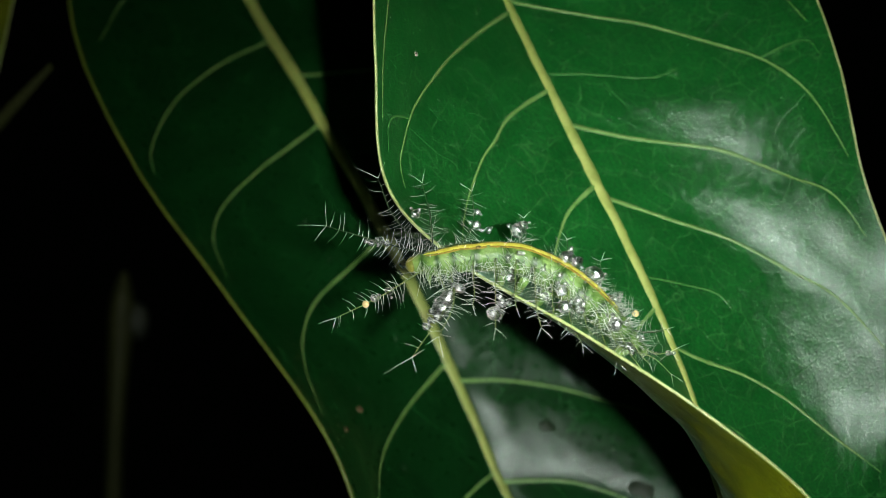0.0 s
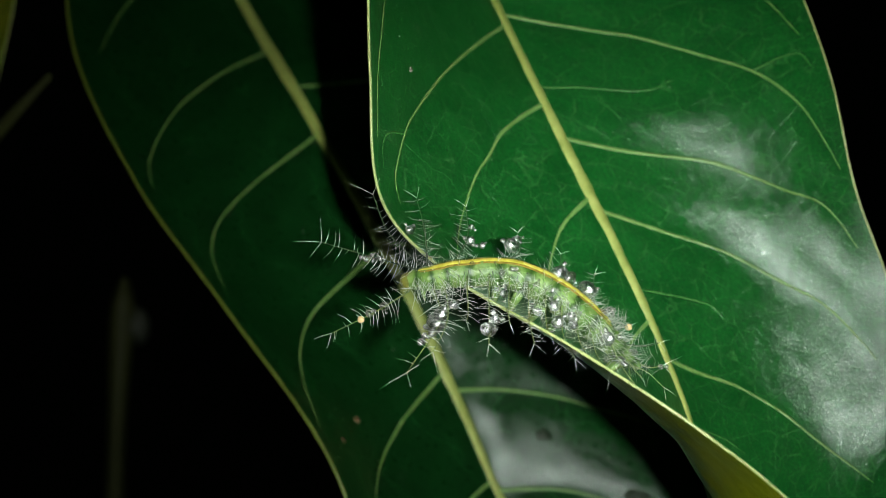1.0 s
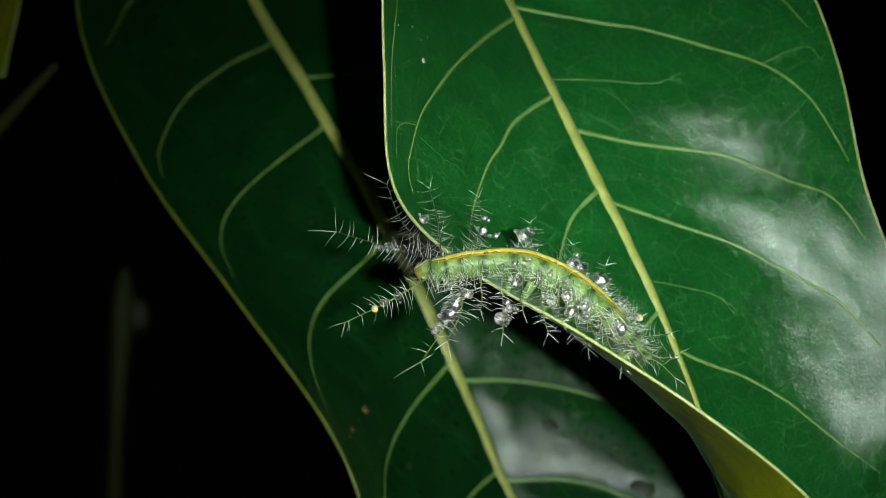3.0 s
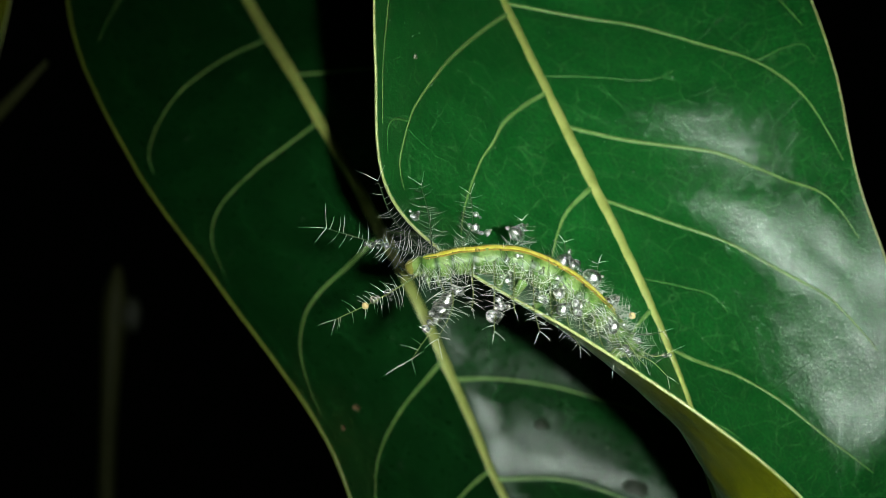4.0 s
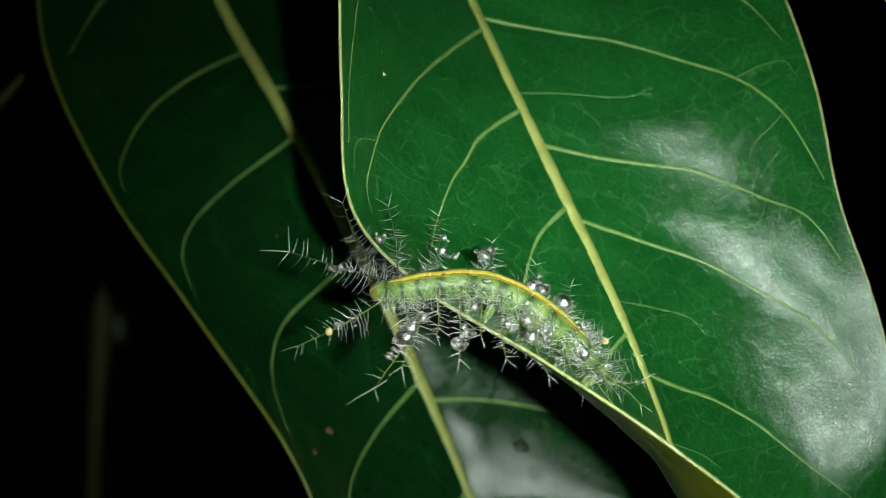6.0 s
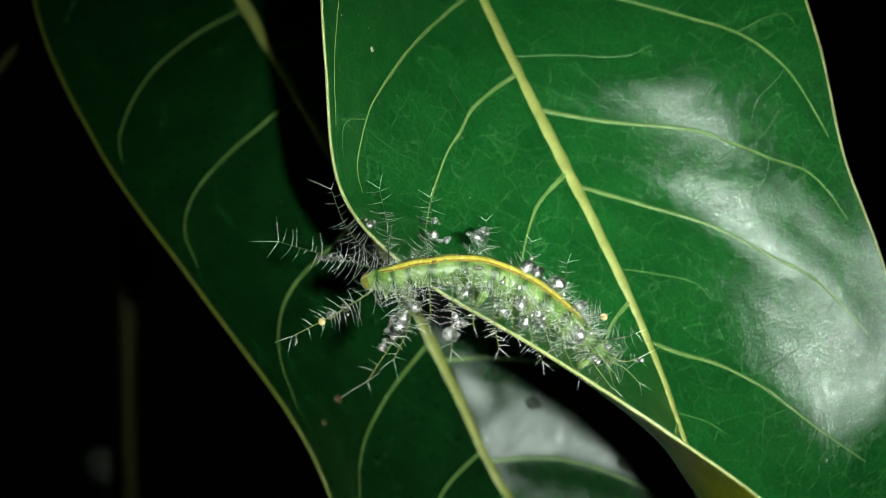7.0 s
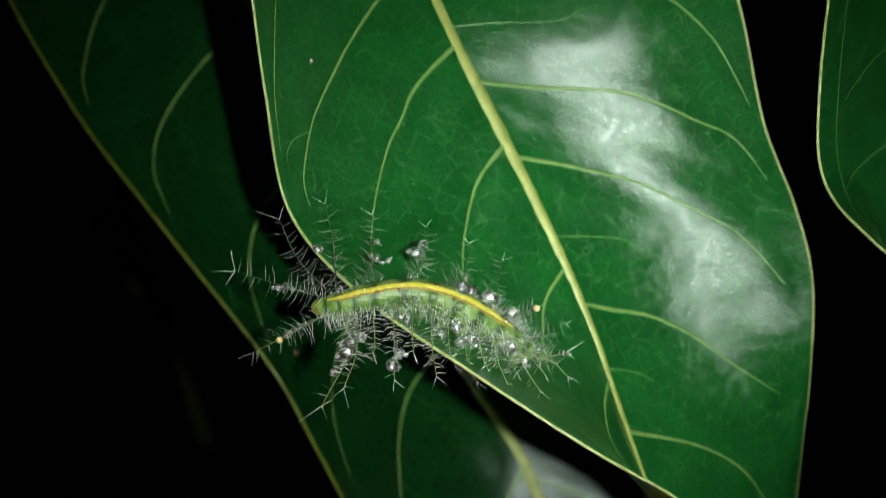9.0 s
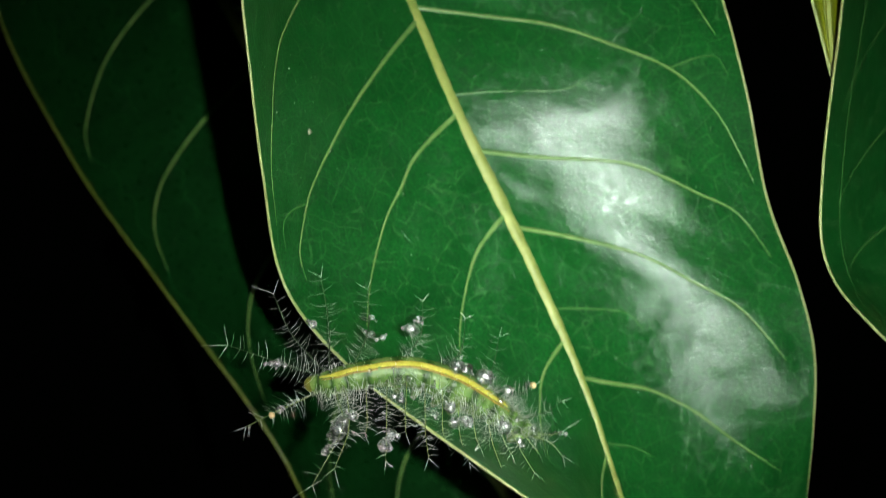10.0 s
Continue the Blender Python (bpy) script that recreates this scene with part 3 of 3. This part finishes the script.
def on_body(u, deg, out=1.0):
    """A place on the skin: deg 0 is the back, 90 the near flank, -90 the far one."""
    c, t, d, near, r = body_frame(u)
    g = radians(deg)
    ease = 0.2 + 0.8 * math.sin(g / 2) ** 2
    swell = 1 + ease * (0.13 * abs(math.sin(u * 12.5 * math.pi)) ** 0.6 + 0.03 * math.sin(u * 75.0 * math.pi) - 0.08)
    return c + r * out * swell * (math.cos(g) * d + math.sin(g) * near)


caterpillar = tagged(new("caterpillar"), "green spiny caterpillar with yellow back stripe and waterdrops", "caterpillar")
rings, sides = 220, 64
verts = [on_body(0.02 + 0.98 * i / (rings - 1), 360 * j / sides) for i in range(rings) for j in range(sides)]
faces = [(i * sides + j, i * sides + (j + 1) % sides, (i + 1) * sides + (j + 1) % sides, (i + 1) * sides + j) for i in range(rings - 1) for j in range(sides)]
faces += [tuple(range(sides))[::-1], tuple((rings - 1) * sides + j for j in range(sides))]
lumpy = []
for k, p in enumerate(verts):
    c = body_frame(0.02 + 0.98 * (k // sides) / (rings - 1))[0]
    lumpy.append(p + unit(p - c) * (0.06 * noise.noise(Vector(p * 1.5)) + 0.03 * noise.noise(Vector(p * 3.4)) - 0.01))
verts = lumpy
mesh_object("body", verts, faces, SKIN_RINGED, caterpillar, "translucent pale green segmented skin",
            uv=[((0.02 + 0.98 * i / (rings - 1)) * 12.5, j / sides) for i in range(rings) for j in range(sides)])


def band(u0, u1, a0, a1, lift, n=80):
    verts, faces = [], []
    for i in range(n):
        u = u0 + (u1 - u0) * i / (n - 1)
        fade = 0.45 + 0.55 * min(1, 6 * i / n, 6 * (n - 1 - i) / n)
        m = (a0 + a1) / 2
        wob = 0.8 * math.sin(i * 0.55)
        for k in range(5):
            a = m + (a0 + (a1 - a0) * k / 4 - m) * fade + wob
            verts.append(on_body(u, a, 1 + lift * math.sin(math.pi * (0.15 + 0.7 * k / 4))))
    for i in range(n - 1):
        for k in range(4):
            p = i * 5 + k
            faces.append((p, p + 1, p + 6, p + 5))
    return verts, faces


mesh_object("stripe", *band(0.09, 0.77, -10, 9.5, 0.03), STRIPE, caterpillar, "bright yellow back stripe")
mesh_object("stripe_border", *band(0.10, 0.78, 9, 19, 0.025), STRIPE_EDGE, caterpillar, "brown line beside the stripe")
mesh_object("stripe_border", *band(0.10, 0.78, -14, -9.5, 0.025), STRIPE_EDGE, caterpillar)
c, t, d, near, r = body_frame(0.0)
mesh_object("head", *ball_data(c + t * 0.35, 0.86, 12, 18, (0.95, 1.0, 1.0), 0.03, 5), HEAD, caterpillar, "small amber head capsule")
for g in (-1, 1):
    for k in range(3):
        mesh_object("eye", *ball_data(c - t * (1.15 - 0.12 * k) + near * g * 0.6 - d * (0.25 + 0.2 * k), 0.13, 6, 8), LESION, caterpillar)
for u in (0.10, 0.15, 0.20, 0.40, 0.48, 0.56, 0.64, 0.93):
    for g in (-1, 1):
        c, t, d, near, r = body_frame(u)
        a = c - d * r * 0.75 + near * g * r * 0.45
        b = c - d * (r + (2.2 if u > 0.3 else 1.2)) + near * g * r * 0.35
        mesh_object("leg", *tube_data([a, (a + b) / 2, b], [0.55, 0.45, 0.32] if u > 0.3 else [0.25, 0.2, 0.08], 8), SKIN, caterpillar)


def hair(p, way, length, thick, bend):
    q = [p, p + way * length * 0.5 + bend * length * 0.06, p + way * length + bend * length * 0.22]
    return tube_data(q, [thick * 1.1, thick * 0.8, thick * 0.25], 3)


def spine(u, deg, via, tip, prongs, seed, hair_len=2.2, step=0.37, stalk=0.085):
    """A feathery spine: a tapering stalk with rows of stiff hairs and a forked end."""
    rnd = random.Random(seed)
    base = on_body(u, deg, 0.94)
    ctrl = [base, np.array(via, float), np.array(tip, float)]
    path = spline(ctrl, np.linspace(0, 2, 30))
    ob = mesh_object("spine", *tube_data(path, np.linspace(stalk, 0.035, 30), 6), STALK_SHADED if deg < 0 else STALK, caterpillar)
    length = np.linalg.norm(np.diff(path, axis=0), axis=1).sum()
    tan = unit(np.gradient(path, axis=0))
    rows = max(8, int(length / step))
    pieces, fresh = [], []
    lean = rnd.uniform(-0.02, 0.16)
    for i in range(rows):
        for az in (0, 180, 75, -75):
            f = min(0.97, (i + 0.5 + rnd.uniform(-0.3, 0.3)) / rows)
            if rnd.random() < (0.12 if f < 0.45 else 0.4 if f < 0.7 else 0.72) + (0.0 if az in (0, 180) else 0.62):
                continue
            k = f * 28.9
            i0 = int(k)
            p, tn = path[i0] + (path[i0 + 1] - path[i0]) * (k - i0), tan[i0]
            a = unit(np.cross(tn, (0.12, 0.2, 0.97)))
            b = np.cross(tn, a)
            g = radians(az + 12 * math.sin(i * 0.7 + seed) + rnd.uniform(-22, 22))
            way = unit(math.cos(g) * a + math.sin(g) * b + tn * (lean + rnd.uniform(-0.18, 0.18)))
            size = hair_len * (1.0 - 0.35 * f) * rnd.uniform(0.55, 1.15) * (0.5 if rnd.random() < 0.2 else 1.0)
            bow = tn * rnd.uniform(0.4, 1.9) + np.array((rnd.uniform(-1, 1), rnd.uniform(-1, 1), rnd.uniform(-1, 1))) * 0.3
            pieces.append(hair(p, way, size, 0.024, bow))
    mesh_object("bristles", *join(pieces), BRISTLE_CLEAR if (deg < 0 and u > 0.1) or u > 0.8 else BRISTLE, ob, "fine glassy white bristles")
    for k, off in enumerate(prongs):
        e = path[-1] + np.array(off, float)
        mesh_object("prong", *tube_data([path[-1], (path[-1] + e) / 2 + np.array((0, 0.05, 0.1)), e], [0.024, 0.018, 0.009], 5), BRISTLE, ob)
    return ob


# near flank: base, a place on the way, the tip, and the ends of its fork
spine(0.09, -15, (-6.5, 0.8, 26.5), (-11.7, 2.3, 25.0), [(-2.9, 0.1, 0), (-0.1, 2.5, 0.3), (-1.2, -1.5, 0)], 1)
spine(0.09, 85, (-6.2, -4.7, 26.0), (-10.7, -6.9, 25.6), [(-1.8, -0.6, 0), (-0.4, -1.5, 0.3)], 2)
spine(0.16, 110, (0.2, -5.5, 30.0), (-2.9, -10.2, 33.4), [(-2.6, -1.5, 0.3), (1.2, 0.8, 0.4), (0.4, -1.4, 0.2)], 3)
spine(0.22, 110, (1.0, -5.3, 31.0), (-0.4, -8.2, 33.9), [(0.4, -1.9, 0.6), (-1.2, -0.8, 0.2)], 4)
COMBS = [(0.31, (3.0, -4.3, 31.0), (2.6, -6.9, 33.6)), (0.37, (5.0, -4.6, 31.6), (4.9, -7.4, 34.4)), (0.425, (6.9, -4.5, 31.2), (7.1, -7.0, 33.7)),
         (0.48, (8.9, -5.3, 31.4), (9.2, -7.4, 34.2)), (0.535, (10.6, -5.7, 30.6), (11.3, -7.9, 33.0)), (0.59, (12.3, -6.8, 30.0), (13.2, -9.0, 32.4)),
         (0.645, (13.9, -7.3, 29.4), (15.0, -9.6, 31.8)), (0.70, (15.6, -8.6, 28.8), (16.6, -10.8, 31.3)), (0.755, (16.9, -9.0, 27.9), (18.3, -11.2, 30.0)),
         (0.81, (18.4, -10.2, 27.0), (19.8, -12.2, 28.8)), (0.88, (19.8, -10.6, 25.6), (21.4, -12.4, 27.0))]
for k, (u, via, tip) in enumerate(COMBS):
    if k % 2 == 0:
        tip = tuple(a + 0.45 * (b - a) for a, b in zip(via, tip))
    spine(u, 62, via, tip, [(1.0, -0.9, 0.3), (-0.5 + 0.3 * (k % 3), -1.2, 0.3)] if k % 2 else [(0.3, -0.9, 0.3)], 30 + k, 1.75 if u < 0.72 else 1.4, 0.29, 0.06)
spine(0.97, 95, (21.6, -11.2, 23.6), (23.0, -12.6, 24.4), [(1.2, -0.8, 0.1), (0.2, -1.3, 0.2)], 10, 1.9, 0.6)
spine(0.99, 10, (21.9, -10.7, 23.0), (23.2, -10.5, 22.6), [(2.1, 0.8, -1.0), (0.8, -0.9, 0.2)], 11, 1.7, 0.6)
# far flank, over the blade; these stalks take the shaded colour
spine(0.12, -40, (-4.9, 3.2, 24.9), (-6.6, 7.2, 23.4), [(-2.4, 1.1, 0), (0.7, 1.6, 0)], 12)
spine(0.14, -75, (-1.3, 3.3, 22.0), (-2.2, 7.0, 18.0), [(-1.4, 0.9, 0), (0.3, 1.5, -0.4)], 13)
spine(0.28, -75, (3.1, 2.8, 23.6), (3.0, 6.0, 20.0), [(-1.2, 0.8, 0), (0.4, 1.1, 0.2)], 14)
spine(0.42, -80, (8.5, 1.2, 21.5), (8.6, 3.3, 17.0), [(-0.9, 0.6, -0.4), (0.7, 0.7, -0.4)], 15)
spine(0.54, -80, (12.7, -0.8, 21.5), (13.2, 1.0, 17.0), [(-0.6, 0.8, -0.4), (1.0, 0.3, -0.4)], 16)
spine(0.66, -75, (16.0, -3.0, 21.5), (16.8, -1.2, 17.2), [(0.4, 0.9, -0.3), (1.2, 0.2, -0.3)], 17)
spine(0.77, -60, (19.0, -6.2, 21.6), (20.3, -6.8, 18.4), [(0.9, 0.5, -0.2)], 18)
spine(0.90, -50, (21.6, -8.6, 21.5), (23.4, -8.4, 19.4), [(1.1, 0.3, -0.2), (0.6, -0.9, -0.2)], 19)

# short fuzz all over the back and the near flank
rnd = random.Random(40)
pieces = []
for k in range(230):
    u, deg = rnd.uniform(0.05, 0.98), rnd.uniform(-110, 150)
    if (u > 0.74 and rnd.random() < 0.7) or (u < 0.14 and rnd.random() < 0.6):
        continue
    c, t, d, near, r = body_frame(u)
    p = on_body(u, deg, 0.98)
    way = unit(unit(p - c) + 0.5 * np.array((rnd.uniform(-1, 1), rnd.uniform(-1, 1), rnd.uniform(-1, 1))))
    pieces.append(hair(p, way, rnd.uniform(0.4, 1.2), 0.02, np.array((0, -0.6, 0.2))))
for seg in range(3, 38):
    u0 = seg / 48.0 + rnd.uniform(-0.006, 0.006)
    lean = np.array((rnd.uniform(-0.7, 0.7), -0.6, 0.25))
    for k in range(4 if u0 < 0.34 else 6):
        u, deg = u0 + rnd.uniform(-0.018, 0.018), rnd.triangular(12, 125, 60)
        c, t, d, near, r = body_frame(u)
        p = on_body(u, deg, 0.98)
        way = unit(0.5 * unit(p - c) + lean + t * rnd.uniform(-0.5, 0.5))
        pieces.append(hair(p, way, rnd.uniform(0.8, 2.2), 0.025, np.array((0.0, -0.9, 0.1))))
mesh_object("fuzz", *join(pieces), BRISTLE, caterpillar, "short white fuzz")
# a thick fringe of clearer hairs round the hind end
pieces = []
for k in range(300):
    u, deg = rnd.triangular(0.56, 1.0, 0.82), rnd.uniform(-95, 100)
    c, t, d, near, r = body_frame(u)
    p = on_body(u, deg, 0.98)
    way = unit(unit(p - c) + t * rnd.uniform(0.0, 0.9) + 0.35 * np.array((rnd.uniform(-1, 1), rnd.uniform(-1, 1), rnd.uniform(-1, 1))))
    pieces.append(hair(p, way, rnd.uniform(0.7, 2.0), 0.02, t * rnd.uniform(0.2, 1.2)))
mesh_object("fringe", *join(pieces), BRISTLE_CLEAR, caterpillar, "clear hairs round the hind end")

# ---------------------------------------------------------------- waterdrops caught in the bristles
DROPS = [
    (12.3, -0.9, 26.4, 0.9), (13.3, -1.3, 26.1, 0.65), (15.1, -2.7, 25.4, 1.0), (17.5, -5.0, 23.6, 0.6),
    (-6.3, 0.8, 26.8, 0.48), (-7.1, 0.6, 26.6, 0.34), (-5.4, -4.2, 26.4, 0.46), (-6.8, -4.9, 26.2, 0.46),
    (-0.1, -5.7, 30.2, 0.95), (0.4, -4.7, 30.4, 0.7), (-0.5, -6.6, 30.8, 0.42), (1.6, -3.8, 31.0, 0.55), (-1.6, -7.4, 31.6, 0.42)]
DROPS_BACK = [
    (4.8, -6.1, 33.6, 0.75), (5.6, -5.1, 33.0, 0.48), (-2.8, 3.6, 23.4, 0.52), (3.5, 3.8, 22.8, 0.36), (3.4, 2.4, 24.2, 0.45),
    (4.6, 1.9, 24.0, 0.36), (7.6, 1.9, 22.0, 0.8), (8.3, 2.5, 20.8, 0.5), (6.5, -2.8, 29.8, 0.42), (9.8, -4.6, 29.6, 0.45)]
DROPS_TAIL = [
    (11.5, -4.0, 29.6, 0.6), (11.8, -5.6, 29.8, 0.62), (13.3, -5.9, 29.2, 0.5), (17.0, -7.4, 27.6, 0.7), (16.6, -4.9, 26.4, 0.4),
    (18.4, -9.6, 26.4, 0.42), (13.0, -5.0, 30.8, 0.5), (7.4, -0.4, 29.8, 0.26), (20.0, -9.0, 24.8, 0.34), (22.9, -10.6, 22.9, 0.3)]
rnd = random.Random(77)
SMALL = []
for x, y, z, r in DROPS + DROPS_BACK + DROPS_TAIL:
    for j in range(rnd.choice((1, 2, 3)) if r > 0.4 else 1):
        way = unit(np.array((rnd.uniform(-1, 1), rnd.uniform(-1, 1), rnd.uniform(-0.3, 1))))
        q = rnd.uniform(0.14, 0.3)
        SMALL.append((*(np.array((x, y, z)) + way * (r + q * rnd.uniform(0.6, 1.6))), q))
for j in range(22):
    u, deg = rnd.uniform(0.3, 0.86), rnd.uniform(15, 115)
    q = rnd.choice((0.14, 0.18, 0.24, 0.3))
    SMALL.append((*(on_body(u, deg) + q * 0.7 * unit(on_body(u, deg) - body_frame(u)[0])), q))
for k, (x, y, z, r) in enumerate(DROPS + DROPS_BACK + DROPS_TAIL + SMALL):
    ob = mesh_object("waterdrop", *ball_data((0, 0, 0), r, 18, 24, (1.0, 0.95, 1.05), 0.07, 60 + k), WATER)
    ob.location = (x * MM, y * MM, z * MM)
    tagged(ob, "clear round waterdrop hanging in the caterpillar's bristles", "waterdrop", "waterdrops on the caterpillar")
for k, (x, y, z, r) in enumerate([(20.3, -6.8, 18.2, 0.38), (-7.7, -5.5, 26.0, 0.36)]):
    ob = mesh_object("amber_bead", *ball_data((0, 0, 0), r, 12, 16, (1, 1, 1.1), 0.03, 90 + k), AMBER)
    ob.location = (x * MM, y * MM, z * MM)
    tagged(ob, "tiny cream-amber droplet stuck on a spine", "droplet", "amber droplets")


# ---------------------------------------------------------------- dim things far behind
def far_stalk(points, radii, label):
    path = spline(points, np.linspace(0, len(points) - 1, 30))
    r = spline(radii, np.linspace(0, len(radii) - 1, 30))[:, 0]
    ob = mesh_object("stalk", *tube_data(path, r, 10), STEM)
    return tagged(ob, label, "stalk")


leaf_stalk = far_stalk([(-109, -8, -300), (-110, -22, -300), (-112, -60, -300), (-114, -112, -302)], [1.2, 4.2, 2.9, 3.0], "dim brown-green leaf stalk with a pale bud in the dark")
mesh_object("bud", *ball_data((-104.8, -24.6, -301), 4.6, 12, 18, (0.85, 1.3, 0.8), 0.05, 9), BUD_DIM, leaf_stalk, "pale grey-green bud")
far_stalk([(-164, -128, -459), (-158, -150, -462), (-148, -190, -470), (-140, -260, -480)], [8.0, 6.0, 4.0, 4.0], "faint grey-green shoot in the dark")
bud = mesh_object("bud", *ball_data((-166, -128, -456), 9.0, 12, 18, (1, 1, 0.8), 0.06, 7), BUD)
tagged(bud, "pale round bud on a dark shoot", "bud")
far_stalk([(-81.7, 38, -120), (-90, 30, -122), (-102, 19, -126), (-128, 0, -134)], [0.5, 1.1, 1.5, 1.8], "thin olive twig beside the shaded leaf")
CORNER = Leaf(
    mid=[(-96, 96, -96), (-92, 74, -86), (-86, 52, -78), (-78, 30, -72)],
    left=[(-97, 96, -96), (-108, 72, -84), (-102, 48, -76), (-79, 30, -72)],
    right=[(-95, 96, -96), (-82, 74, -88), (-76, 52, -80), (-77, 30, -72)],
    sag_left=[0, 1, 1, 0], sag_right=[0, 1, 1, 0])
BEHIND = Leaf(
    mid=[(64, 84, -34), (60, 64, -20), (56.1, 44.4, -3), (55.1, 24.2, 9)],
    left=[(63, 84, -34), (56, 62, -18), (52.4, 42.5, 0), (54.8, 24.2, 9)],
    right=[(65, 84, -34), (67, 66, -24), (61.6, 45.3, -10), (55.4, 24.2, 9)],
    sag_left=[0, 1, 1, 0], sag_right=[0, 1, 1, 0])
for shape, label in ((CORNER, "small dim yellow-green leaf in the dark"), (BEHIND, "olive-brown leaf tip behind a green leaf")):
    build_leaf("mango_leaf", shape, [[(0.6, 0.0), (0.8, 0.4), (1.1, 0.8)], [(1.4, 0.0), (1.6, 0.4), (1.9, 0.8)], [(0.7, 0.0), (0.9, -0.4), (1.2, -0.8)], [(1.5, 0.0), (1.7, -0.4), (2.0, -0.8)]], [],
               label, OLIVE, OLIVE, 60, 31, [1.2, 1.2, 0.9, 0.4], rim=0.4)


# ---------------------------------------------------------------- the torch that lights it all
def torch():
    base = tagged(new("torch"), "small black torch with a bright white lamp", "torch")
    n = 28
    ring = [(math.cos(2 * math.pi * k / n), math.sin(2 * math.pi * k / n)) for k in range(n)]
    prof = [(2.5, 0.0), (3.4, 0.0), (3.6, 0.2), (3.6, 12.0), (3.2, 12.6), (0.2, 12.6), (0.2, 8.6), (2.5, 8.6)]
    verts = [(r * x, r * y, z) for r, z in prof for x, y in ring]
    faces = [(a * n + k, a * n + (k + 1) % n, ((a + 1) % len(prof)) * n + (k + 1) % n, ((a + 1) % len(prof)) * n + k) for a in range(len(prof)) for k in range(n)]
    mesh_object("housing", verts, faces, BLACK, base)
    verts = [(2.46 * x, 2.46 * y, 8.0) for x, y in ring] + [(2.46 * x, 2.46 * y, 8.4) for x, y in ring]
    faces = [tuple(range(n))[::-1], tuple(range(n, 2 * n))] + [(k, (k + 1) % n, n + (k + 1) % n, n + k) for k in range(n)]
    mesh_object("lamp_face", verts, faces, lamp_material(), base, "glowing white lamp face", smooth=False)
    return base


torch_light = torch()


def motions():
    beside = pose(*[v * MM for v in LAMP_AT], LAMP_AIM[0], LAMP_AIM[1])
    walk(torch_light, [(t, pose(x * MM, y * MM, z * MM, a, b, c) @ beside) for t, x, y, z, a, b, c in PATH])


motions()
